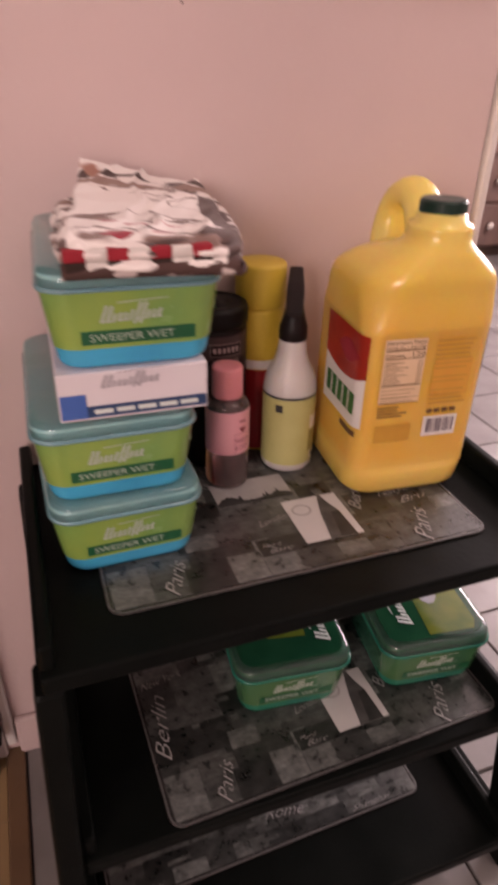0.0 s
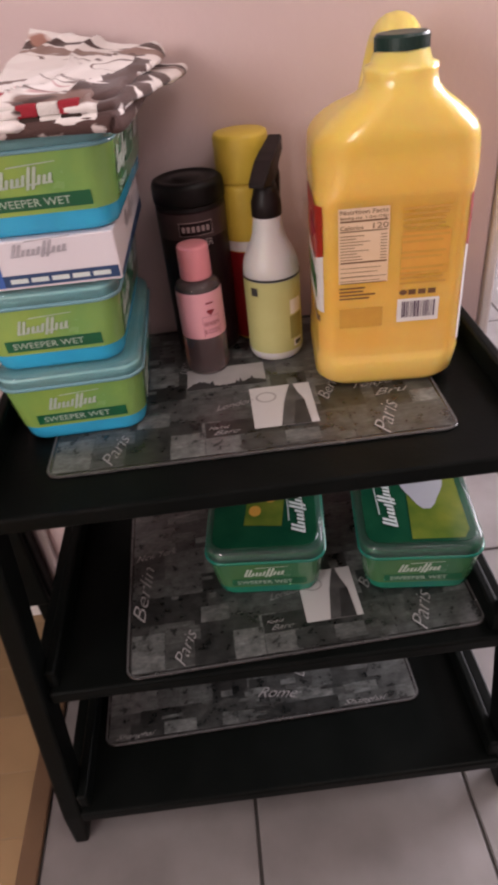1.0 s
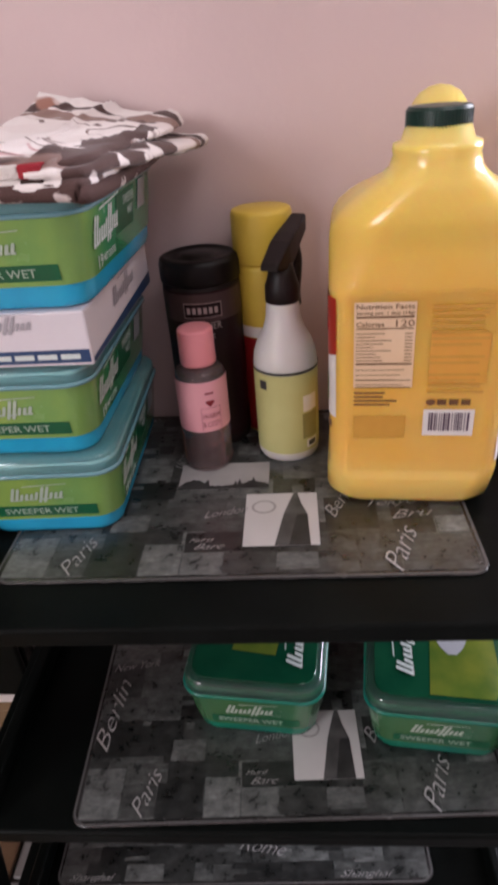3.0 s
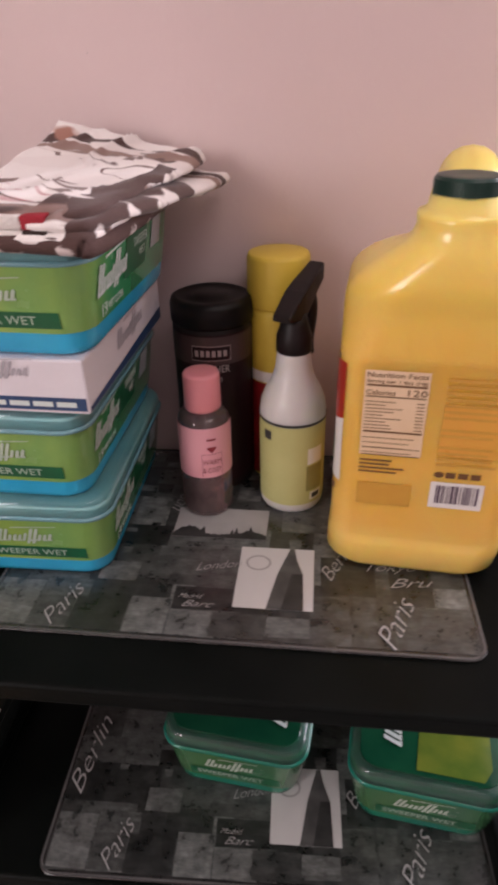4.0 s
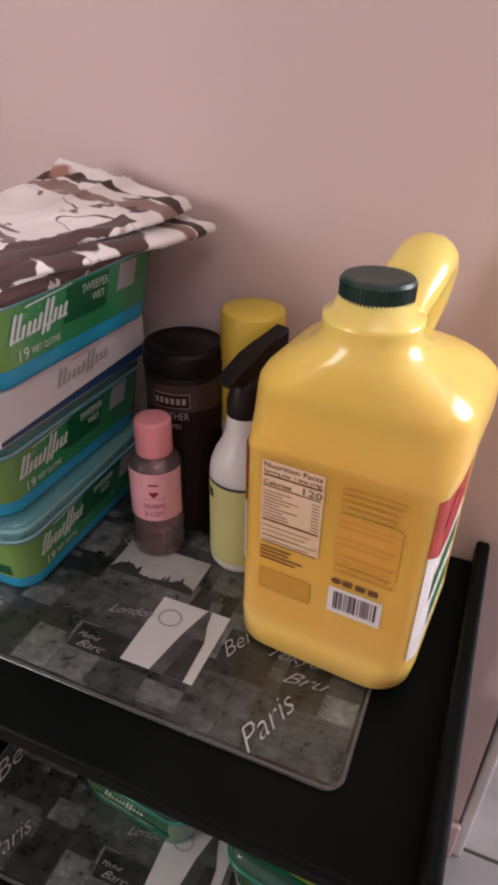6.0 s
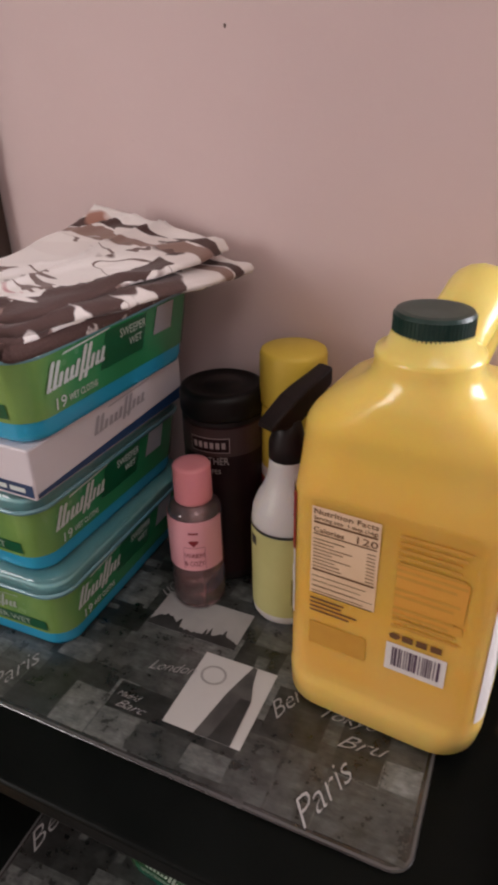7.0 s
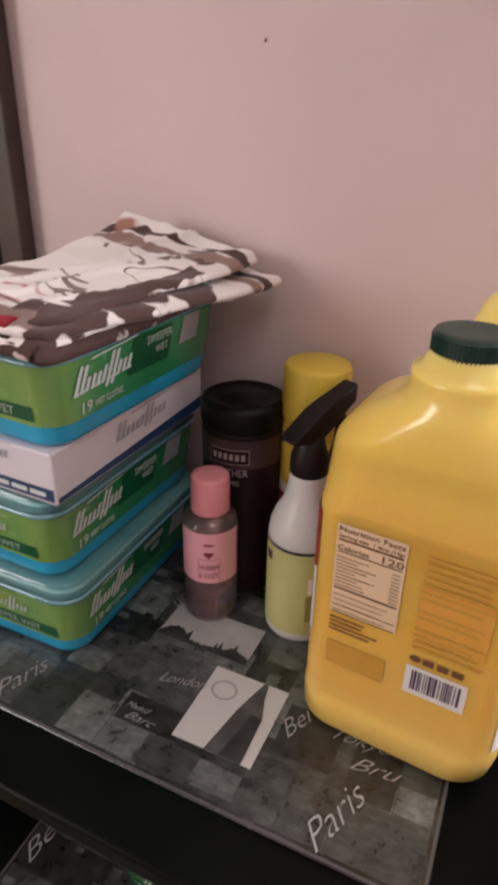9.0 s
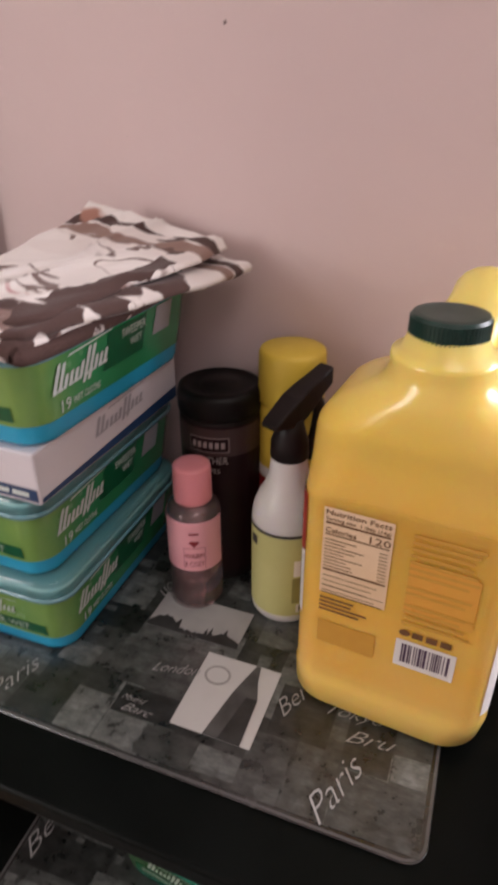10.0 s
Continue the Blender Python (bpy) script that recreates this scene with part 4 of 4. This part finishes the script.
# ---- the oil jug ----
jug = thing("oil_jug", pose(0.383, 0.172, Z1 - 0.0011, 0, 0, -5), "large yellow plastic cooking oil jug with a dark green cap", "jug")
F, RC = 0.0752, 0.021
jbm = loft([(0, 0.060, 0.063, 0.026, 0), (0.003, 0.070, 0.073, 0.030, 0), (0.010, 0.0772, 0.0782, 0.033, 0), (0.028, 0.0782, 0.0787, 0.030, 0), (0.033, 0.0780, 0.0777, 0.027, 0), (0.037, 0.0772, 0.0757, RC, 0), (0.041, 0.0768, F, RC, 0),
    (0.12, 0.0768, F, RC, 0), (0.2045, 0.0768, F, RC, 0), (0.2062, 0.0780, 0.0764, 0.025, 0), (0.213, 0.0790, 0.0768, 0.030, 0), (0.226, 0.0800, 0.0772, 0.037, 0), (0.239, 0.0800, 0.0772, 0.041, 0), (0.249, 0.0795, 0.0770, 0.043, -0.001), (0.256, 0.0775, 0.0758, 0.043, -0.003), (0.264, 0.0724, 0.0725, 0.043, -0.006),
    (0.272, 0.0645, 0.0668, 0.042, -0.010), (0.279, 0.0560, 0.0590, 0.040, -0.016), (0.285, 0.0475, 0.0500, 0.037, -0.024), (0.291, 0.0398, 0.0400, 0.034, -0.032), (0.297, 0.0345, 0.0350, 0.0325, -0.035), (0.305, 0.0322, 0.0325, 0.031, -0.036), (0.309, 0.0330, 0.0330, 0.032, -0.036), (0.313, 0.0325, 0.0325, 0.0315, -0.036), (0.315, 0.027, 0.027, 0.026, -0.036), (0.325, 0.0235, 0.0235, 0.0225, -0.036)], 11)
for v in jbm.verts:
    z = v.co.z
    v.co.x += 0.002 + 0.003 * min(1.0, z / 0.04) + 0.003 * min(1.0, max(0.0, (z - 0.20) / 0.02)) + 0.001 * min(1.0, max(0.0, (z - 0.245) / 0.05))
    v.co.y -= 0.008 * min(1.0, max(0.0, (z - 0.250) / 0.04))
jb = part("body", jbm, jug_plastic, jug, "translucent yellow plastic full of oil", True)
hp = smooth_line([(0.010, -0.016, 0.286), (0.013, -0.004, 0.308), (0.018, 0.020, 0.324), (0.018, 0.042, 0.328), (0.016, 0.062, 0.316), (0.012, 0.068, 0.294), (0.006, 0.062, 0.268), (0.002, 0.052, 0.240)], 6)
part("handle", tube(hp, 0.0185, 16, 1.2), jug_grip, jug, "hollow moulded grip", True)
cap = part("cap", lathe([(0.0220, 0), (0.0233, 0.001), (0.0237, 0.003), (0.0237, 0.0140), (0.0225, 0.0162), (0.019, 0.0166), (0.002, 0.0162)], 48), cap_green, jug, "dark green ribbed screw cap", False, pose(0.009, -0.044, 0.3205))
ribs = bmesh.new()
for i in range(60):
    a = 2 * math.pi * i / 60
    c, s = math.cos(a), math.sin(a)
    rings(ribs, [[(c * r - s * w, s * r + c * w, z) for r, w in ((0.0234, -0.0006), (0.0241, -0.0003), (0.0241, 0.0003), (0.0234, 0.0006))] for z in (0.003, 0.0140)])
part("rib", ribs, cap_green, cap)
Y = -F - 0.0009
lab = part("label", sheet([rect_xz(-0.047, 0.118, -0.005, 0.194, Y)]), label_white, jug, "pale nutrition table and print")
writing("lettering", "Nutrition Facts", 0.006, print_brown, lab, pose(-0.0455, Y - 0.0006, 0.1885, 90, 0, 0), 0, "dark print", 0.039)
writing("lettering", "Calories", 0.006, print_brown, lab, pose(-0.0455, Y - 0.0006, 0.1735, 90, 0, 0), 0, "dark print", 0.019)
writing("lettering", "120", 0.008, print_brown, lab, pose(-0.0185, Y - 0.0006, 0.1735, 90, 0, 0), 0, "dark print", 0.0125)
writing("lettering", "Serving size  1 tbsp (14g)", 0.004, print_brown, lab, pose(-0.0455, Y - 0.0006, 0.1838, 90, 0, 0), 0, "dark print", 0.039)
rl = random.Random(9)
rules = [rect_xz(-0.0455, z, -0.0065, z + h, Y - 0.0005) for z, h in ((0.1808, 0.0016), (0.1713, 0.0010), (0.1395, 0.0016), (0.1248, 0.0006), (0.1180, 0.0008))]
for i in range(9):
    z = 0.1430 + i * 0.0030
    rules.append(rect_xz(-0.0455, z, -0.0455 + rl.uniform(0.012, 0.026), z + 0.0007, Y - 0.0005))
    rules.append(rect_xz(-0.012, z, -0.0068, z + 0.0007, Y - 0.0005))
for i in range(4):
    z = 0.1205 + i * 0.0046
    rules.append(rect_xz(-0.0455, z, -0.0455 + rl.uniform(0.028, 0.037), z + 0.0006, Y - 0.0005))
for i in range(4):
    z = 0.1005 + i * 0.0038
    rules.append(rect_xz(-0.0465, z, -0.0465 + rl.uniform(0.018, 0.036), z + 0.0016, Y))
tagged(part("fine_print", sheet(rules), print_brown, lab, "rows of tiny print"), kind="stuff")
part("print_block", sheet([rect_xz(-0.0465, 0.068, -0.0085, 0.090, Y)]), label_amber, lab, "amber print block")
part("print_block", sheet([rect_xz(0.006, 0.131, 0.046, 0.166, Y), rect_xz(0.006, 0.122, 0.046, 0.130, Y)]), label_orange, lab, "orange print block")
tiny = []
for i in range(15):
    z = 0.1125 + i * 0.0054
    if 0.122 < z < 0.166 and i % 3 == 1:
        continue
    tiny.append(rect_xz(0.006, z, 0.046 - rl.uniform(0, 0.008), z + 0.0024, Y - 0.0004))
tagged(part("fine_print", sheet(tiny), label_amber, lab, "rows of tiny print"), kind="stuff")
part("logo", sheet([rect_xz(0.0135 + i * 0.0085, 0.101, 0.0200 + i * 0.0085, 0.1065, Y - 0.0004) for i in range(3)] + [[(0.0055 + 0.0035 * (1 + math.cos(a * 0.628)), Y - 0.0004, 0.1038 + 0.003 * math.sin(a * 0.628)) for a in range(10)]]), print_brown, lab, "dark maker's mark of plain shapes")
code = part("barcode", sheet([rect_xz(0.0045, 0.0705, 0.041, 0.0965, Y)]), label_plain, lab, "white barcode patch")
bars, x = [], 0.0085
while x < 0.0365:
    w = rl.choice((0.0006, 0.0006, 0.001, 0.0015))
    bars.append(rect_xz(x, 0.0755, x + w, 0.0935, Y - 0.0005))
    x += w + rl.choice((0.0006, 0.0009, 0.0013))
tagged(part("bar", sheet(bars), bar_ink, code), kind="stuff")
lab.matrix_basis = pose(0.0049, 0, 0.007) @ Matrix.Diagonal((1.18, 1, 1, 1))


def round_corner(sgn, s0, s1, low, high, off):
    """A label bent round a front corner; s runs from the front face's end; low and high give heights at 0..1."""
    n = 20
    bm = bmesh.new()
    rows = ([], [])
    for i in range(n + 1):
        s = s0 + (s1 - s0) * i / n
        a = min(s / RC, math.pi / 2)
        x = 0.0768 - RC + (RC + off) * math.sin(a)
        y = -F + RC - (RC + off) * math.cos(a) + max(0.0, s - RC * math.pi / 2)
        rows[0].append(bm.verts.new((0.005 + sgn * x, y, low(i / n))))
        rows[1].append(bm.verts.new((0.005 + sgn * x, y, high(i / n))))
    for i in range(n):
        bm.faces.new((rows[0][i], rows[0][i + 1], rows[1][i + 1], rows[1][i]))
    return bm


for sgn in (-1, 1):
    flat = lambda z: (lambda u: z)
    edge = 0.016 if sgn < 0 else 0.018
    part("side_label", round_corner(sgn, edge, 0.118, flat(0.092 if sgn < 0 else 0.046), flat(0.2025), 0.0005), label_plain, jug, "white brand label", True)
    part("side_label", round_corner(sgn, edge - 0.0005, 0.1185, lambda u: 0.158 - 0.014 * math.sin(math.pi * (0.1 + 0.8 * u)), flat(0.2030), 0.0009), label_red, jug, "red curved panel", True)
    for k in range(5):
        s0 = edge + 0.012 + k * 0.017
        part("side_label", round_corner(sgn, s0, s0 + 0.013, flat(0.106), flat(0.132), 0.0009), label_green, jug, "green bar standing for the brand word", True)
    part("side_label", round_corner(sgn, edge + 0.010, 0.080, lambda u: 0.176 - 0.012 * math.sin(math.pi * u), lambda u: 0.178 + 0.012 * math.sin(math.pi * u), 0.0013), towel_red, jug, "darker red emblem", True)
    if sgn < 0:
        part("side_label", round_corner(sgn, 0.022, 0.060, flat(0.080), flat(0.087), 0.0007), print_brown, jug, "dark print line", True)
    else:
        part("side_label", round_corner(sgn, 0.050, 0.114, flat(0.060), flat(0.086), 0.0009), label_green, jug, "green printed panel", True)

# ---- bottles between the stack and the jug ----
pink = thing("body_mist_bottle", pose(0.179, 0.1895, Z1 - 0.0011), "small clear bottle with pink label and pink cap", "bottle")
part("glass", lathe([(0.021, 0), (0.0245, 0.001), (0.0258, 0.004), (0.0262, 0.01), (0.0262, 0.098), (0.0258, 0.107), (0.0235, 0.1125), (0.0185, 0.1155), (0.0135, 0.1165), (0.0135, 0.124)], 48), pink_glass, pink, "clear pinkish plastic", True)
part("liquid", lathe([(0.020, 0.003), (0.0245, 0.005), (0.0247, 0.090), (0.010, 0.0905)], 32), material("mist_liquid", (0.90, 0.62, 0.62), 0.08, scale=10, transmission=0.94), pink, "dusky pink liquid", True)
part("cap", lathe([(0.0172, 0), (0.0180, 0.001), (0.0182, 0.003), (0.0178, 0.0350), (0.0168, 0.0370), (0.012, 0.0375), (0.001, 0.0375)], 40), pink_cap, pink, "matt pink cap", True, pose(0, 0, 0.1175))


def wrap(r, a0, a1, z0, z1, n=24):
    """A piece of a cylinder's skin between two angles (degrees, from -y towards +x)."""
    return rings(bmesh.new(), [[(r * math.sin(radians(a0 + (a1 - a0) * i / n)), -r * math.cos(radians(a0 + (a1 - a0) * i / n)), z) for i in range(n + 1)] for z in (z0, z1)], close=False, ends=False)


def around(me_ob, r):
    """Bends flat lettering (x along, y up) round a standing cylinder."""
    for v in me_ob.data.vertices:
        x, y = v.co.x, v.co.y
        a = x / r
        v.co = Vector((r * math.sin(a), -r * math.cos(a) + 0, y))
    return me_ob


pl = part("label", wrap(0.0266, -95, 95, 0.050, 0.106), pink_label, pink, "pale pink printed label", True)
for text, size, z, w in (("WARM", 0.008, 0.0655, 0.019), ("& COZY", 0.008, 0.0560, 0.019)):
    t = writing("lettering", text, size, red_ink, pl, pose(0, 0, z, 0, 0, 24), 0, "dark red lettering", w)
    for v in t.data.vertices:
        v.co.x -= w / 2
    around(t, 0.0269)
heart = bmesh.new()
sheet([[(0.0048 * math.sin(t) ** 3, 0, 0.0036 * math.cos(t) - 0.0014 * math.cos(2 * t)) for t in [2 * math.pi * i / 24 for i in range(24)]]], heart)
part("heart", heart, red_ink, pl, "dark red heart", False, pose(0.0270 * math.sin(radians(24)), -0.0270 * math.cos(radians(24)), 0.083, 0, 0, 24))
part("fine_print", wrap(0.0269, 14, 34, 0.0925, 0.0945, 6), red_ink, pl, "tiny line of print")
for a in (2, 46):
    part("frame_line", wrap(0.0269, a, a + 0.8, 0.052, 0.077, 2), red_ink, pl)
part("frame_line", wrap(0.0269, 2, 46.8, 0.077, 0.0774, 12), red_ink, pl)

can = thing("leather_wipes_canister", pose(0.1815, 0.2535, Z1 - 0.0011), "dark brown canister of leather wipes with black lid", "canister")
part("body", lathe([(0.037, 0), (0.0395, 0.0015), (0.040, 0.005), (0.040, 0.184), (0.0385, 0.186)], 48), brown_plastic, can, "", True)
cl = part("label", wrap(0.0403, -120, 120, 0.012, 0.181, 40), maroon_label, can, "very dark maroon label", True)
part("lid", lathe([(0.0385, 0.1855), (0.0408, 0.186), (0.0415, 0.188), (0.0415, 0.203), (0.0398, 0.2085), (0.0350, 0.2105), (0.0335, 0.2088), (0.018, 0.2085), (0.0165, 0.2102), (0.001, 0.2104)], 56), lid_black, can, "black flip lid", True)
part("logo", wrap(0.0407, -22, 34, 0.1545, 0.1700, 14), silver_dim, cl, "silver plaque standing for the brand word")
part("logo_field", wrap(0.04085, -21, 33, 0.1553, 0.1692, 14), maroon_label, cl, "dark maroon field of the plaque")
for k in range(6):
    part("logo_bar", wrap(0.0410, -17 + k * 8, -12 + k * 8, 0.1590, 0.1655, 3), silver_dim, cl)
t = writing("lettering", "LEATHER", 0.011, silver_ink, cl, pose(0, 0, 0.142, 0, 0, 8), 0, "pale lettering", 0.034)
for v in t.data.vertices:
    v.co.x -= 0.017
around(t, 0.0407)
t = writing("lettering", "WIPES", 0.007, silver_ink, cl, pose(0, 0, 0.132, 0, 0, 8), 0, "pale lettering", 0.018)
for v in t.data.vertices:
    v.co.x -= 0.009
around(t, 0.0407)
part("label_patch", wrap(0.0405, -110, 110, 0.150, 0.179, 30), label_mauve, cl, "dull red upper stripe")

aero = thing("spray_can", pose(0.2475, 0.271, Z1 - 0.0011) @ Matrix.Diagonal((0.94, 0.94, 1, 1)), "tall yellow spray can with red lower half", "spray can")
part("body", lathe([(0.030, 0), (0.0325, 0.002), (0.0325, 0.190), (0.0315, 0.196)], 40), can_yellow, aero, "", True)
part("sleeve", wrap(0.0328, -180, 180, 0.004, 0.118, 48), can_red, aero, "red lower half", True)
part("sleeve", wrap(0.0328, -180, 180, 0.119, 0.131, 48), label_plain, aero, "white stripe", True)
part("cap", lathe([(0.0330, 0.1965), (0.0337, 0.198), (0.0333, 0.243), (0.0318, 0.2465), (0.030, 0.2475), (0.002, 0.2475)], 44), can_yellow, aero, "plain yellow cap", True)

spray = thing("trigger_spray_bottle", pose(0.2665, 0.2085, Z1 - 0.0011), "frosted trigger spray bottle with pale yellow label", "spray bottle")
part("body", lathe([(0.026, 0), (0.0305, 0.0015), (0.0325, 0.005), (0.033, 0.010), (0.033, 0.100), (0.0328, 0.110), (0.0315, 0.120), (0.0275, 0.131), (0.0215, 0.142), (0.0180, 0.153), (0.0165, 0.166), (0.0160, 0.176)], 48), frost_white, spray, "frosted white plastic", True)
sl = part("label", wrap(0.0333, -170, 170, 0.012, 0.103, 56), spray_label, spray, "pale yellow-green label", True)
part("label_line", wrap(0.0336, -180, 180, 0.1035, 0.1065, 56), ink_black, sl, "thin black line")
part("print_block", wrap(0.0336, 28, 64, 0.028, 0.058, 12), spray_olive, sl, "olive print block")
part("print_block", wrap(0.0336, 30, 62, 0.060, 0.078, 12), label_plain, sl, "pale text block")
part("print_block", wrap(0.0336, 36, 62, 0.016, 0.026, 12), label_plain, sl, "pale barcode")
part("print_block", wrap(0.0338, 40, 58, 0.018, 0.024, 12), ink_black, sl, "dark bars")
part("fine_print", wrap(0.0336, -52, -36, 0.086, 0.096, 8), ink_black, sl, "dark lettering bars")
DIRT = 66
head = part("trigger_head", lathe([(0.0160, 0.170), (0.0172, 0.172), (0.0168, 0.186), (0.0135, 0.196), (0.0110, 0.208)], 32), brown_plastic, spray, "black screw collar", True)
hd = bmesh.new()
loops = []
for x, zc, hw, hh in ((-0.027, 0.2085, 0.0085, 0.0020), (-0.024, 0.2095, 0.0095, 0.0035), (0.000, 0.2145, 0.0105, 0.0130), (0.014, 0.2205, 0.0100, 0.0125), (0.028, 0.2275, 0.0090, 0.0100), (0.045, 0.2350, 0.0080, 0.0085), (0.0465, 0.2355, 0.0070, 0.0075)):
    loops.append([(x, y, zc + z) for y, z, _ in rounded(hw, hh, 0.0022, 0, n=3)])
rings(hd, loops)
part("nozzle_shroud", hd, brown_plastic, spray, "black slanted nozzle shroud", False, pose(0, 0, 0, 0, 0, DIRT))
tg = tube(smooth_line([(0.028, 0, 0.222), (0.038, 0, 0.205), (0.037, 0, 0.188), (0.032, 0, 0.170), (0.034, 0, 0.156)], 5), 0.005, 10, 1.4)
part("trigger", tg, brown_plastic, spray, "black curved trigger", True, pose(0, 0, 0, 0, 0, DIRT))

# ---- floor pieces ----
P = 0.304
me = bpy.data.meshes.new("tile")
bm = block(0, P - 0.005, 0, P - 0.005, -0.006, 0.0, 0.0015, 1)
bm.to_mesh(me)
bm.free()
me.materials.append(tile_glaze)
for i in range(-1, 11):
    for j in range(-8, 11):
        x, y = 0.162 + 0.0025 + i * P, 0.02 + 0.0025 + j * P
        if x + P > X1 or y + P > Y1 or y < Y0:
            continue
        ob = new("tile", me)
        ob.parent = tile_floor
        ob.location = (x, y, 0)
plank_mesh = []
for length in (0.5, 0.74, 0.98):
    me = bpy.data.meshes.new("plank")
    bm = block(-length + 0.001, 0, 0, 0.0947, -0.007, 0.0, 0.0004, 1)
    bm.to_mesh(me)
    bm.free()
    me.materials.append(plank_wood)
    plank_mesh.append((length, me))
for j in range(-25, 34):
    y = j * 0.0952
    if y < Y0 or y + 0.095 > Y1:
        continue
    x = -0.173
    for i in ((0, 1, 2), (2, 0, 1), (1, 2, 0))[j % 3]:
        length, me = plank_mesh[i]
        ob = new("plank", me)
        ob.parent = wood_floor
        ob.location = (x, y, 0)
        x -= length
